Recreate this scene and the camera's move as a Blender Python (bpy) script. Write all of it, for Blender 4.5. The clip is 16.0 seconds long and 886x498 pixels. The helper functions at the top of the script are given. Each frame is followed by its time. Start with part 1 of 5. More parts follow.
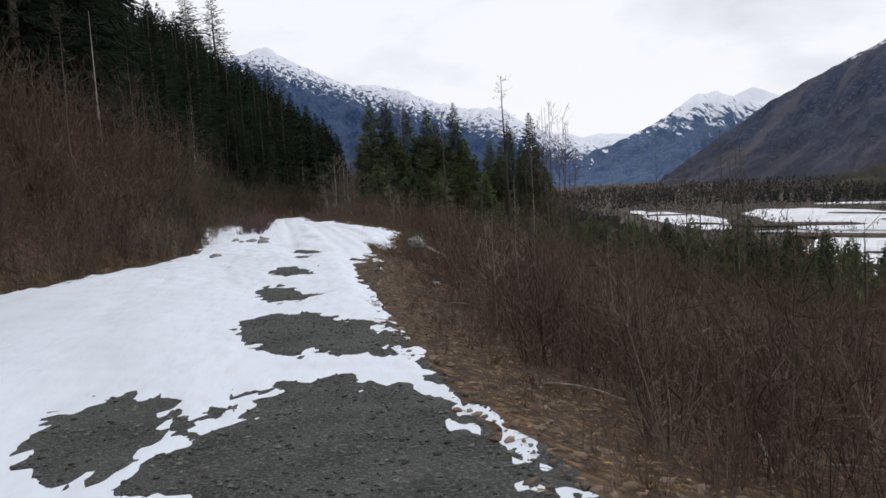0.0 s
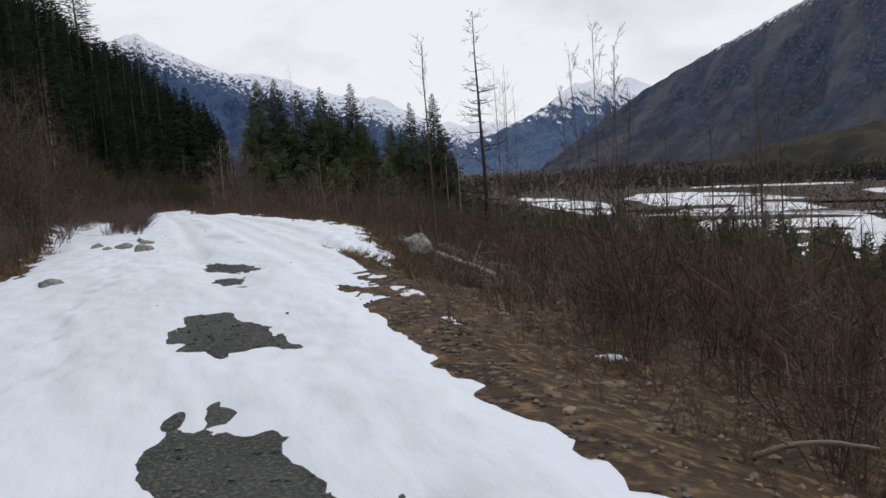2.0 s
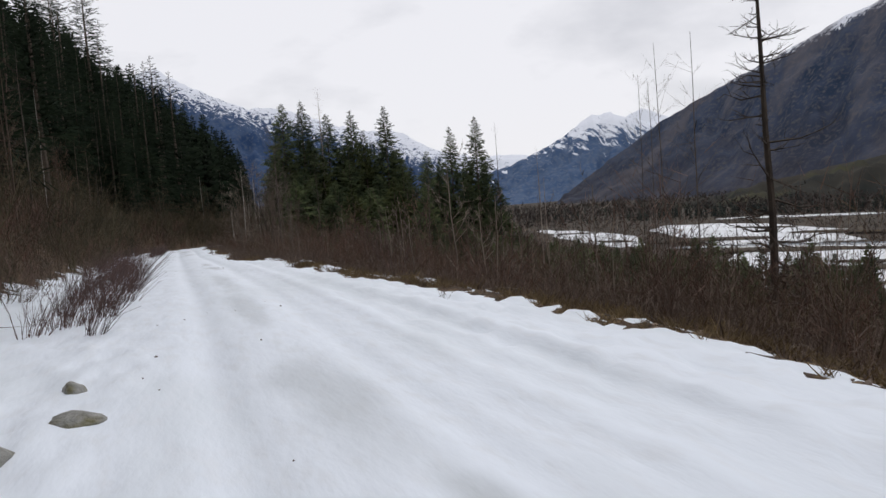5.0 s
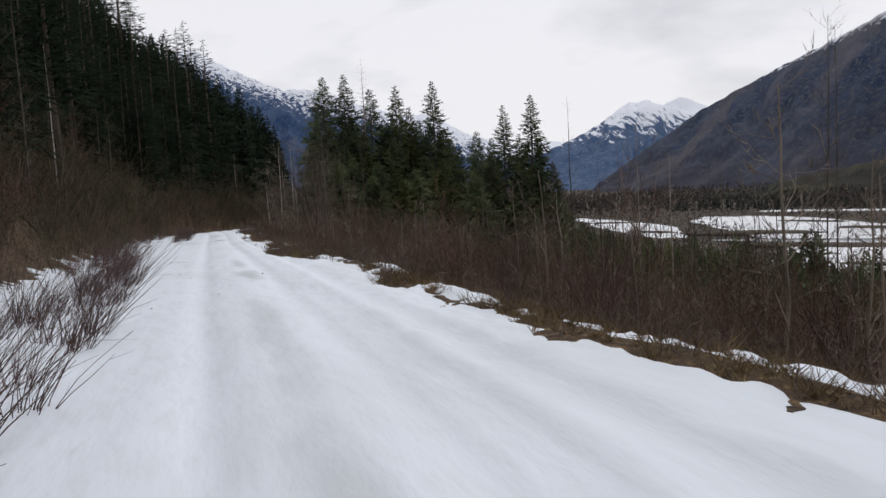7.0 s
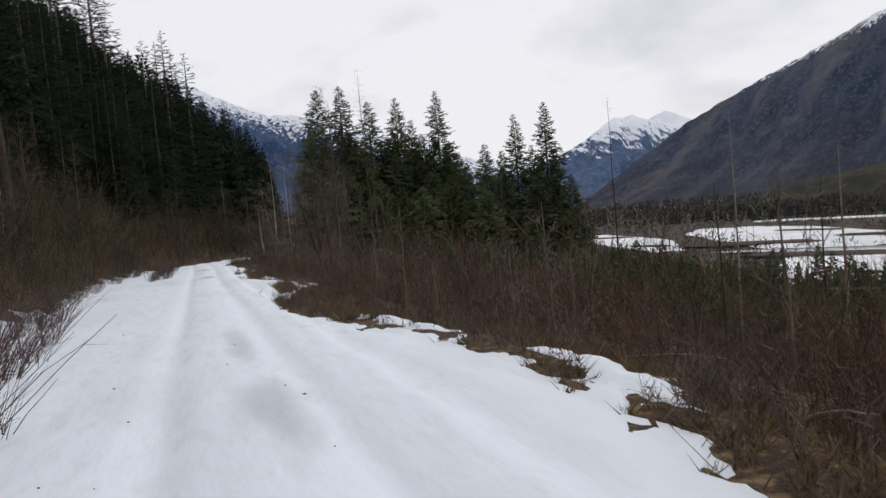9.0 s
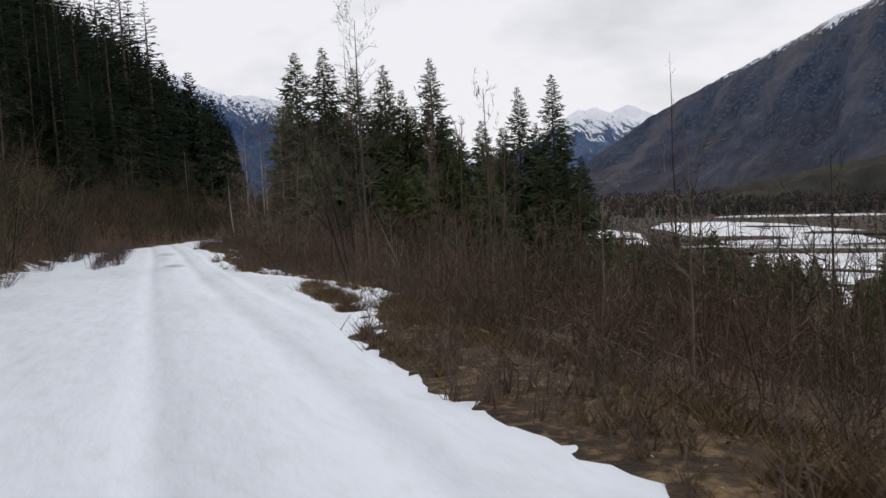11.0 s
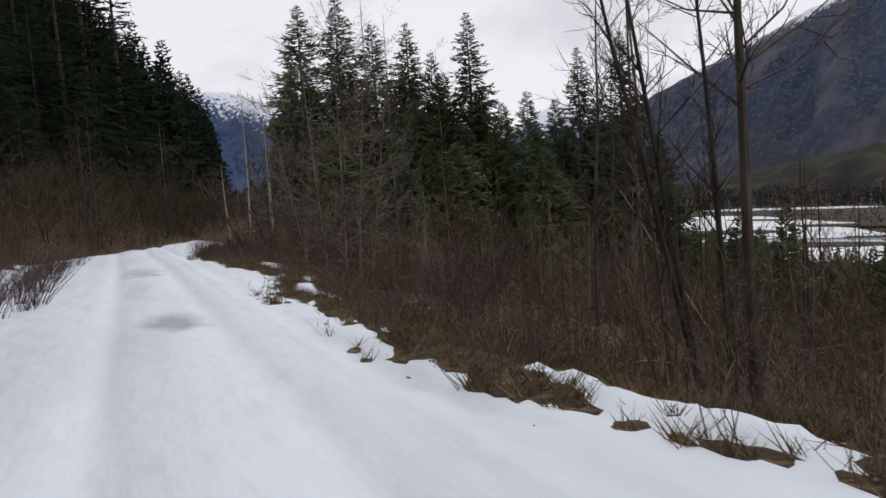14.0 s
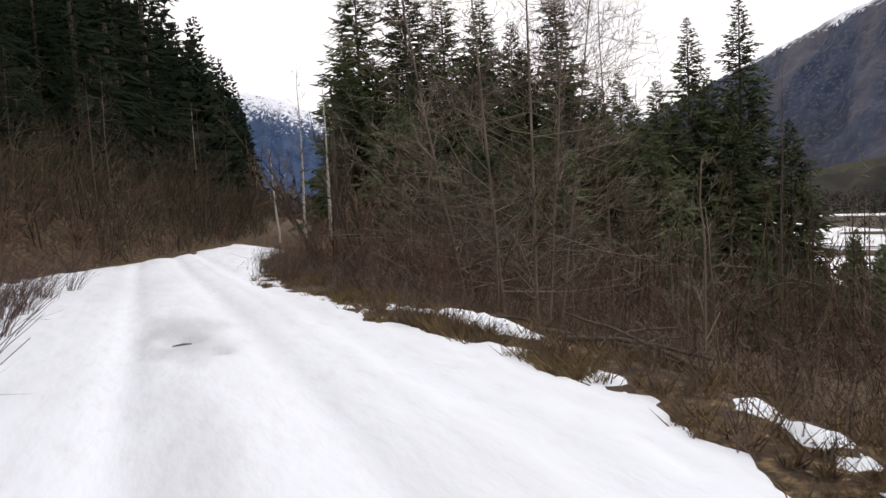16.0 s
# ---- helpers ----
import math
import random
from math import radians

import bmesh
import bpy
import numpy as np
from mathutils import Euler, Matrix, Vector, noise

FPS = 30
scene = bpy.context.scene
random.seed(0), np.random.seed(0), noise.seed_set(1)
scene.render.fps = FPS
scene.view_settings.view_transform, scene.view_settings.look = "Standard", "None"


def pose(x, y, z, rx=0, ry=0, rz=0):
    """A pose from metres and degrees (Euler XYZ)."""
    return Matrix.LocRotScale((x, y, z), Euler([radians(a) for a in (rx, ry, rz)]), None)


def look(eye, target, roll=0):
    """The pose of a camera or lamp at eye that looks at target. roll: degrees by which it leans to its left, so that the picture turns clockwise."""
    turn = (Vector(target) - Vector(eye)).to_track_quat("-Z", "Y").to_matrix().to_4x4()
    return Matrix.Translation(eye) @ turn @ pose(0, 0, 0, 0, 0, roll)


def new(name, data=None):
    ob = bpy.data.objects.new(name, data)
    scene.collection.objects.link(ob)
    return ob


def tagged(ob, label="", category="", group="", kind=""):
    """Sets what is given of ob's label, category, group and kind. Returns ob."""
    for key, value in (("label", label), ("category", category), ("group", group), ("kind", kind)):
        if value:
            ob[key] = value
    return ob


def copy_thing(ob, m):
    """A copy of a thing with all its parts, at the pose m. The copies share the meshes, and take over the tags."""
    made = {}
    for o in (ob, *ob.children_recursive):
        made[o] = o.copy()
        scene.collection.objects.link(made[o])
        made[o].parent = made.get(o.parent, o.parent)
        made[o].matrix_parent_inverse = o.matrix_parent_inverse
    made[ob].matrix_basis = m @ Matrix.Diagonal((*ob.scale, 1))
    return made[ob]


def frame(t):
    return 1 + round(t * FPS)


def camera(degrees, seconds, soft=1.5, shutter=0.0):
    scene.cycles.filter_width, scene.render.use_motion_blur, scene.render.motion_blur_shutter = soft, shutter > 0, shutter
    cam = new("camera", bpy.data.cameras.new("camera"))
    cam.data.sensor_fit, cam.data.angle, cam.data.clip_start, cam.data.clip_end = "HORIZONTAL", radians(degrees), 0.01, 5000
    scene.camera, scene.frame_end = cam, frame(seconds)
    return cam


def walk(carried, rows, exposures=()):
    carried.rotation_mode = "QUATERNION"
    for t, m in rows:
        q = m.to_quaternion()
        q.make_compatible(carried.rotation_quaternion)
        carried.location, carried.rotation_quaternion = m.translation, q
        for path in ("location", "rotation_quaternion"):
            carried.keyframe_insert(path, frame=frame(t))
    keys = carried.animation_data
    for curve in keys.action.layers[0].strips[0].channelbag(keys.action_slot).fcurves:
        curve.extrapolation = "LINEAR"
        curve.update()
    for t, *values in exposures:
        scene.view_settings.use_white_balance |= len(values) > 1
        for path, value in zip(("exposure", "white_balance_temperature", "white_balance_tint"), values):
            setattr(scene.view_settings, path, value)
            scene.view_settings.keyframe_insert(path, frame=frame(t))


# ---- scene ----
cam = camera(57.6, 16.0, shutter=0.05)
PATH = [  # seconds, place, tilt, lean, turn
    (0, -0.301, 1.553, -0.153, 85.02, 3.52, -11.48),
    (0.5, -0.563, 4.765, -0.286, 87.61, 2.90, -14.43),
    (1, -0.718, 8.055, -0.448, 86.34, 3.80, -15.66),
    (1.5, -0.776, 11.439, -0.660, 86.23, 4.14, -17.97),
    (2, -0.712, 14.719, -0.693, 83.75, 4.24, -19.68),
    (2.5, -0.702, 17.813, -0.806, 83.44, 6.37, -20.37),
    (3, -0.543, 20.749, -0.803, 83.78, 6.35, -22.43),
    (3.5, -0.356, 23.667, -0.834, 81.63, 5.56, -21.95),
    (4, -0.291, 26.509, -0.754, 86.91, 5.52, -19.59),
    (6.5, 0.087, 40.878, -0.882, 84.53, 3.49, -17.67),
    (7, 0.256, 43.818, -0.889, 85.24, 3.27, -16.33),
    (7.5, 0.416, 46.782, -0.859, 85.54, 2.63, -17.59),
    (8, 0.688, 49.664, -0.981, 84.69, 3.43, -17.08),
    (8.5, 0.644, 52.900, -0.982, 85.46, 6.16, -15.71),
    (9, 0.537, 56.438, -1.047, 86.64, 5.11, -17.21),
    (11.5, 0.115, 74.957, -1.774, 85.24, 2.41, -22.10),
    (12, 0.090, 78.898, -1.936, 85.46, 3.08, -27.16),
    (12.5, 0.229, 82.965, -2.185, 85.60, 2.10, -25.18),
    (13, 0.115, 86.952, -2.229, 88.86, 1.08, -23.60),
    (13.5, 0.110, 91.023, -2.221, 85.40, 1.33, -23.23),
    (14, 0.330, 95.289, -2.493, 85.23, 3.85, -21.98),
    (14.5, 0.393, 99.726, -2.648, 84.44, 4.17, -22.36),
    (15, 0.297, 104.046, -2.758, 84.83, 3.07, -22.29),
    (15.5, 0.304, 108.065, -2.893, 83.04, 2.97, -22.28),
    (16, 0.415, 110.951, -2.898, 85.50, 3.24, -20.42),
]
EXPOSURE = [(0, 0.04, 6450, 12), (0.6, 0.0, 6450, 12), (2.5, -0.1, 6500, 12), (9, -0.1, 6600, 12), (12, -0.08, 6600, 12), (13.5, -0.12, 6550, 13), (14.5, -0.09, 6600, 13), (15.5, 0.12, 6800, 14), (16, 0.42, 7000, 15)]
walk(cam, [(t, pose(*p)) for t, *p in PATH], EXPOSURE)

# ---- light ----
SUN_EL, SUN_AZ = 48.0, 35.0          # degrees; azimuth from +y towards +x
world = bpy.data.worlds.new("overcast_sky")
scene.world = world
world.use_nodes = True
wn, wl = world.node_tree.nodes, world.node_tree.links
wn.clear()
w_out = wn.new("ShaderNodeOutputWorld")
w_bg = wn.new("ShaderNodeBackground")
w_sky = wn.new("ShaderNodeTexSky")
w_sky.sky_type, w_sky.sun_disc = "NISHITA", False
w_sky.sun_elevation, w_sky.sun_rotation = radians(SUN_EL), radians(SUN_AZ)
w_gain = wn.new("ShaderNodeVectorMath")
w_gain.operation = "SCALE"
w_gain.inputs["Scale"].default_value = 0.10
w_geo = wn.new("ShaderNodeTexCoord")
w_map = wn.new("ShaderNodeMapping")
w_map.inputs["Scale"].default_value = (1.0, 1.0, 2.4)
w_noise = wn.new("ShaderNodeTexNoise")
w_noise.inputs["Scale"].default_value = 2.6
w_noise.inputs["Detail"].default_value = 7.0
w_noise.inputs["Roughness"].default_value = 0.52
w_ramp = wn.new("ShaderNodeValToRGB")
w_ramp.color_ramp.elements[0].position, w_ramp.color_ramp.elements[0].color = 0.29, (0.66, 0.68, 0.73, 1)
w_ramp.color_ramp.elements[1].position, w_ramp.color_ramp.elements[1].color = 0.46, (0.915, 0.93, 0.975, 1)
w_mix = wn.new("ShaderNodeMixRGB")
w_mix.inputs["Fac"].default_value = 0.95
wl.new(w_sky.outputs[0], w_gain.inputs[0])
wl.new(w_geo.outputs["Generated"], w_map.inputs["Vector"])
wl.new(w_map.outputs[0], w_noise.inputs["Vector"])
wl.new(w_noise.outputs["Fac"], w_ramp.inputs["Fac"])
wl.new(w_gain.outputs[0], w_mix.inputs["Color1"])
wl.new(w_ramp.outputs["Color"], w_mix.inputs["Color2"])
wl.new(w_mix.outputs[0], w_bg.inputs["Color"])
w_bg.inputs["Strength"].default_value = 1.0
wl.new(w_bg.outputs[0], w_out.inputs["Surface"])

sun = new("sun", bpy.data.lights.new("sun", "SUN"))
sun.data.energy, sun.data.angle, sun.data.color = 0.5, radians(25), (1.0, 0.98, 0.95)
sa, se = radians(SUN_AZ), radians(SUN_EL)
sun.matrix_world = look((0, 0, 60), (-math.sin(sa) * 10, -math.cos(sa) * 10, 60 - math.tan(se) * 10))


# ---- materials ----
def material(name, base, second=None, scale=3.0, rough=0.8, bump=0.0, bump_scale=20.0, fine=None, per_object=0.0, per_piece=0.0,
             spec=0.25, detail=6.0, stretch=(1, 1, 1), low=0.38, high=0.62):
    """A two-tone surface: large noise between two colours, finer speckle over it, relief, and a shade of its own for each thing or piece."""
    m = bpy.data.materials.new(name)
    m.use_nodes = True
    n, l = m.node_tree.nodes, m.node_tree.links
    b = n["Principled BSDF"]
    b.inputs["Roughness"].default_value = rough
    b.inputs["Specular IOR Level"].default_value = spec
    geo = n.new("ShaderNodeNewGeometry")
    mp = n.new("ShaderNodeMapping")
    mp.inputs["Scale"].default_value = stretch
    l.new(geo.outputs["Position"], mp.inputs["Vector"])

    def fbm(s, d):
        t = n.new("ShaderNodeTexNoise")
        t.inputs["Scale"].default_value, t.inputs["Detail"].default_value = s, d
        l.new(mp.outputs[0], t.inputs["Vector"])
        return t.outputs["Fac"]

    def band(fac, lo, hi):
        r = n.new("ShaderNodeMapRange")
        r.inputs["From Min"].default_value, r.inputs["From Max"].default_value = lo, hi
        l.new(fac, r.inputs["Value"])
        return r.outputs["Result"]

    def mix(fac, c1, c2):
        x = n.new("ShaderNodeMixRGB")
        for s, c in (("Color1", c1), ("Color2", c2)):
            if isinstance(c, tuple):
                x.inputs[s].default_value = (*c, 1)
            else:
                l.new(c, x.inputs[s])
        if isinstance(fac, float):
            x.inputs["Fac"].default_value = fac
        else:
            l.new(fac, x.inputs["Fac"])
        return x.outputs["Color"]

    colour = mix(band(fbm(scale, detail), low, high), base, second or tuple(c * 0.7 for c in base))
    if fine:
        colour = mix(band(fbm(fine[1], 4.0), 0.5, 0.68), colour, fine[0])
    for amount, node, socket in ((per_object, "ShaderNodeObjectInfo", "Random"), (per_piece, "ShaderNodeNewGeometry", "Random Per Island")):
        if amount:
            r = n.new(node)
            hsv = n.new("ShaderNodeHueSaturation")
            mr = n.new("ShaderNodeMapRange")
            mr.inputs["To Min"].default_value, mr.inputs["To Max"].default_value = 1 - amount, 1 + amount
            l.new(r.outputs[socket], mr.inputs["Value"])
            l.new(mr.outputs["Result"], hsv.inputs["Value"])
            l.new(colour, hsv.inputs["Color"])
            colour = hsv.outputs["Color"]
    l.new(colour, b.inputs["Base Color"])
    if bump:
        bp = n.new("ShaderNodeBump")
        bp.inputs["Strength"].default_value, bp.inputs["Distance"].default_value = bump, 0.05
        l.new(fbm(bump_scale, 5.0), bp.inputs["Height"])
        l.new(bp.outputs[0], b.inputs["Normal"])
    return m


def drawn_out(m, way):
    """Places drawn out along one way over the slope, for streaks and gullies."""
    n, l = m.node_tree.nodes, m.node_tree.links
    geo, dot, back, out = n.new("ShaderNodeNewGeometry"), n.new("ShaderNodeVectorMath"), n.new("ShaderNodeVectorMath"), n.new("ShaderNodeVectorMath")
    dot.operation, back.operation, out.operation = "DOT_PRODUCT", "SCALE", "SUBTRACT"
    l.new(geo.outputs["Position"], dot.inputs[0])
    dot.inputs[1].default_value = way
    back.inputs[0].default_value = [0.84 * c for c in way]
    l.new(dot.outputs["Value"], back.inputs["Scale"])
    l.new(geo.outputs["Position"], out.inputs[0])
    l.new(back.outputs[0], out.inputs[1])
    return out.outputs[0]


def pale_gullies(m, colour, way, scale, least, most, amount):
    """Pale leafless woods and scree that fill the gullies of a dark slope."""
    n, l = m.node_tree.nodes, m.node_tree.links
    b = n["Principled BSDF"]
    old = b.inputs["Base Color"].links[0].from_socket
    nz, r, x = n.new("ShaderNodeTexNoise"), n.new("ShaderNodeMapRange"), n.new("ShaderNodeMixRGB")
    nz.inputs["Scale"].default_value, nz.inputs["Detail"].default_value, nz.inputs["Roughness"].default_value = scale, 9.0, 0.66
    l.new(drawn_out(m, way), nz.inputs["Vector"])
    r.inputs["From Min"].default_value, r.inputs["From Max"].default_value, r.inputs["To Max"].default_value = least, most, amount
    l.new(nz.outputs["Fac"], r.inputs["Value"])
    l.new(r.outputs["Result"], x.inputs["Fac"])
    l.new(old, x.inputs["Color1"])
    x.inputs["Color2"].default_value = (*colour, 1)
    l.new(x.outputs["Color"], b.inputs["Base Color"])


def mountain_material(name, forest, forest2, rock, snow_line, snow_fade, scale, grain=(1, 1, 1), climb=None, fine_scale=5.0, patch=2.2, streak=None):
    """Forest below, rock ribs and bare gullies between, snow above an uneven line. The colours passed in carry distance
    haze.
    """
    m = material(name, forest, forest2, scale=scale, rough=0.95, spec=0.05, fine=(rock, scale * fine_scale), stretch=grain, detail=9.0)
    n, l = m.node_tree.nodes, m.node_tree.links
    b = n["Principled BSDF"]
    old = b.inputs["Base Color"].links[0].from_socket
    geo = n.new("ShaderNodeNewGeometry")
    sep = n.new("ShaderNodeSeparateXYZ")
    l.new(geo.outputs["Position"], sep.inputs[0])
    nz = n.new("ShaderNodeTexNoise")
    nz.inputs["Scale"].default_value, nz.inputs["Detail"].default_value, nz.inputs["Roughness"].default_value = scale * patch, 12.0, 0.74
    l.new(drawn_out(m, streak) if streak else geo.outputs["Position"], nz.inputs["Vector"])
    a = n.new("ShaderNodeMath")
    a.operation = "MULTIPLY_ADD"
    a.inputs[1].default_value = snow_fade * 5.6
    l.new(nz.outputs["Fac"], a.inputs[0])
    height = sep.outputs["Z"]
    if climb:
        # the snow line climbs with the crest, from one bearing to another
        back, bearing, line, less = (n.new("ShaderNodeMath") for _ in range(4))
        back.operation, bearing.operation, line.operation, less.operation = "SUBTRACT", "ARCTAN2", "MULTIPLY_ADD", "SUBTRACT"
        back.inputs[1].default_value = 50.0
        l.new(sep.outputs["Y"], back.inputs[0])
        l.new(sep.outputs["X"], bearing.inputs[0])
        l.new(back.outputs[0], bearing.inputs[1])
        rise = (climb[3] - climb[2]) / radians(climb[1] - climb[0])
        line.inputs[1].default_value, line.inputs[2].default_value = rise, climb[2] - rise * radians(climb[0])
        l.new(bearing.outputs[0], line.inputs[0])
        l.new(height, less.inputs[0])
        l.new(line.outputs[0], less.inputs[1])
        height = less.outputs[0]
    l.new(height, a.inputs[2])
    r = n.new("ShaderNodeMapRange")
    r.inputs["From Min"].default_value = snow_line + snow_fade * 2.72
    r.inputs["From Max"].default_value = snow_line + snow_fade * 3.0
    l.new(a.outputs[0], r.inputs["Value"])
    x = n.new("ShaderNodeMixRGB")
    l.new(r.outputs["Result"], x.inputs["Fac"])
    l.new(old, x.inputs["Color1"])
    x.inputs["Color2"].default_value = (0.74, 0.77, 0.83, 1)
    l.new(x.outputs["Color"], b.inputs["Base Color"])
    return m


def foot_of_slope(m, colour, low, high, scale):
    """Brown leafless woods over the lower slopes, thinning out upwards in uneven tongues."""
    n, l = m.node_tree.nodes, m.node_tree.links
    b = n["Principled BSDF"]
    old = b.inputs["Base Color"].links[0].from_socket
    geo, sep, nz, x = n.new("ShaderNodeNewGeometry"), n.new("ShaderNodeSeparateXYZ"), n.new("ShaderNodeTexNoise"), n.new("ShaderNodeMixRGB")
    l.new(geo.outputs["Position"], sep.inputs[0])
    nz.inputs["Scale"].default_value, nz.inputs["Detail"].default_value, nz.inputs["Roughness"].default_value = scale, 10.0, 0.7
    l.new(geo.outputs["Position"], nz.inputs["Vector"])
    a, r = n.new("ShaderNodeMath"), n.new("ShaderNodeMapRange")
    a.operation = "MULTIPLY_ADD"
    a.inputs[1].default_value = 420.0
    l.new(nz.outputs["Fac"], a.inputs[0])
    l.new(sep.outputs["Z"], a.inputs[2])
    r.inputs["From Min"].default_value, r.inputs["From Max"].default_value = low + 210.0, high + 210.0
    r.inputs["To Min"].default_value, r.inputs["To Max"].default_value = 0.6, 0.0
    l.new(a.outputs[0], r.inputs["Value"])
    l.new(r.outputs["Result"], x.inputs["Fac"])
    l.new(old, x.inputs["Color1"])
    x.inputs["Color2"].default_value = (*colour, 1)
    l.new(x.outputs["Color"], b.inputs["Base Color"])


def melting(m, attribute, colour):
    """Wet grey slush where the snow has half melted."""
    n, l = m.node_tree.nodes, m.node_tree.links
    b = n["Principled BSDF"]
    old = b.inputs["Base Color"].links[0].from_socket
    at, x = n.new("ShaderNodeAttribute"), n.new("ShaderNodeMixRGB")
    at.attribute_name = attribute
    l.new(at.outputs["Fac"], x.inputs["Fac"])
    l.new(old, x.inputs["Color1"])
    x.inputs["Color2"].default_value = (*colour, 1)
    l.new(x.outputs["Color"], b.inputs["Base Color"])


M_SNOW = material("old_snow", (0.80, 0.855, 0.92), (0.66, 0.715, 0.745), scale=0.45, rough=0.6, bump=0.35, bump_scale=5.0, fine=((0.765, 0.81, 0.86), 6.0), spec=0.25, stretch=(1.0, 0.28, 1.0), low=0.48, high=0.82)
melting(M_SNOW, "slush", (0.36, 0.385, 0.39))
M_GRAVEL = material("grey_gravel", (0.082, 0.084, 0.077), (0.045, 0.047, 0.043), scale=1.4, rough=0.85, bump=1.0, bump_scale=38.0, fine=((0.16, 0.16, 0.15), 30.0))
M_LITTER = material("leaf_litter", (0.088, 0.056, 0.034), (0.038, 0.027, 0.019), scale=1.6, rough=0.95, bump=1.0, bump_scale=14.0, fine=((0.21, 0.142, 0.072), 7.0), detail=10.0)
M_FLATS = material("dead_marsh_grass", (0.060, 0.048, 0.035), (0.036, 0.030, 0.024), scale=0.03, rough=0.95, fine=((0.092, 0.070, 0.043), 0.12))
M_ICE = material("wet_river_ice", (0.20, 0.22, 0.24), (0.13, 0.15, 0.16), scale=0.03, rough=0.25, spec=0.5)
M_FIELD = material("valley_snow", (0.80, 0.82, 0.85), (0.66, 0.68, 0.70), scale=0.03, rough=0.7, fine=((0.56, 0.57, 0.56), 0.2))
M_STONE = material("grey_stone", (0.36, 0.355, 0.33), (0.22, 0.22, 0.20), scale=5.0, rough=0.9, bump=0.8, bump_scale=18.0, fine=((0.15, 0.135, 0.062), 4.0), per_object=0.15)
M_PEBBLE = material("road_stones", (0.135, 0.135, 0.122), (0.07, 0.072, 0.065), scale=2.0, rough=0.85, per_piece=0.6)
M_BROWNSTONE = material("bank_stones", (0.23, 0.17, 0.12), (0.13, 0.10, 0.08), scale=2.0, rough=0.9, per_piece=0.5)
M_TWIG = material("reddish_twigs", (0.176, 0.102, 0.074), (0.090, 0.056, 0.044), scale=0.25, rough=0.8, per_object=0.25, per_piece=0.5)
M_TWIG_OLIVE = material("olive_twigs", (0.116, 0.090, 0.054), (0.064, 0.050, 0.033), scale=0.3, rough=0.8, per_object=0.25, per_piece=0.5)
# olive twigs, darkened in colour to hold the shade under the hillside trees
M_TWIG_SHADE = material("shaded_olive_twigs", (0.085, 0.072, 0.042), (0.046, 0.040, 0.026), scale=0.3, rough=0.9, per_object=0.25, per_piece=0.5)
M_TWIG_GREY = material("grey_twigs", (0.172, 0.130, 0.103), (0.090, 0.068, 0.055), scale=0.4, rough=0.85, per_object=0.25, per_piece=0.5)
M_WILLOW = material("willow_bark", (0.100, 0.060, 0.052), (0.060, 0.040, 0.037), scale=3.0, rough=0.7, per_object=0.25)
M_PALETWIG = material("pale_alder_twigs", (0.23, 0.188, 0.150), (0.13, 0.107, 0.086), scale=1.0, rough=0.85, per_piece=0.45)
M_STEM = material("shrub_bark", (0.150, 0.110, 0.086), (0.085, 0.062, 0.05), scale=6.0, rough=0.85, per_object=0.2)
M_NEEDLE = material("spruce_needles", (0.023, 0.034, 0.019), (0.012, 0.019, 0.012), scale=0.4, rough=0.85, per_object=0.35, spec=0.05)
M_NEEDLE_C = material("open_spruce_needles", (0.100, 0.122, 0.056), (0.046, 0.062, 0.034), scale=0.4, rough=0.8, per_object=0.35, spec=0.08)
M_NEEDLE_Y = material("young_pine_needles", (0.078, 0.090, 0.032), (0.045, 0.056, 0.024), scale=0.5, rough=0.8, per_object=0.25, spec=0.1)
M_BARK = material("conifer_bark", (0.12, 0.095, 0.075), (0.07, 0.056, 0.045), scale=4.0, rough=0.95, bump=0.6, bump_scale=12.0)
M_BIRCH = material("pale_birch_bark", (0.62, 0.59, 0.54), (0.40, 0.37, 0.33), scale=5.0, rough=0.8, stretch=(1, 1, 2.5), fine=((0.16, 0.145, 0.13), 7.0))
M_GREYBARK = material("grey_bark", (0.128, 0.106, 0.088), (0.070, 0.058, 0.049), scale=4.0, rough=0.9, stretch=(1, 1, 0.4), bump=0.4)
M_DARKBARK = material("dark_larch_bark", (0.075, 0.060, 0.048), (0.040, 0.033, 0.028), scale=4.0, rough=0.95, stretch=(1, 1, 0.4), bump=0.4)
M_DEAD = material("weathered_dead_wood", (0.36, 0.31, 0.26), (0.22, 0.18, 0.15), scale=4.0, rough=0.9, bump=0.5, bump_scale=25.0)
M_GRASS = material("dry_grass", (0.21, 0.150, 0.075), (0.125, 0.088, 0.050), scale=1.2, rough=0.9, per_piece=0.4)
M_FARWOOD = material("far_conifers", (0.035, 0.045, 0.037), (0.022, 0.03, 0.027), scale=0.01, rough=0.9, per_piece=0.5, spec=0.1)
M_FARBARE = material("far_bare_wood", (0.090, 0.075, 0.067), (0.052, 0.045, 0.043), scale=0.01, rough=0.9, per_piece=0.45, spec=0.1)
# the next five carry blue distance haze painted into their forest colours
M_MTN_A = mountain_material("hazy_snowy_range", (0.028, 0.058, 0.132), (0.058, 0.092, 0.166), (0.085, 0.110, 0.160), 0, 120, 0.016, (1, 1, 1), (0.0, 14.0, 505.0, 218.0), 5.0, 3.2)
M_MTN_B = mountain_material("hazy_snowy_peak", (0.050, 0.090, 0.172), (0.080, 0.120, 0.200), (0.12, 0.15, 0.21), 172, 110, 0.018, patch=2.0, streak=(0.01, -0.95, -0.31))
M_MTN_C = mountain_material("hazy_white_range", (0.10, 0.16, 0.27), (0.14, 0.2, 0.3), (0.3, 0.34, 0.4), 90, 60, 0.010)
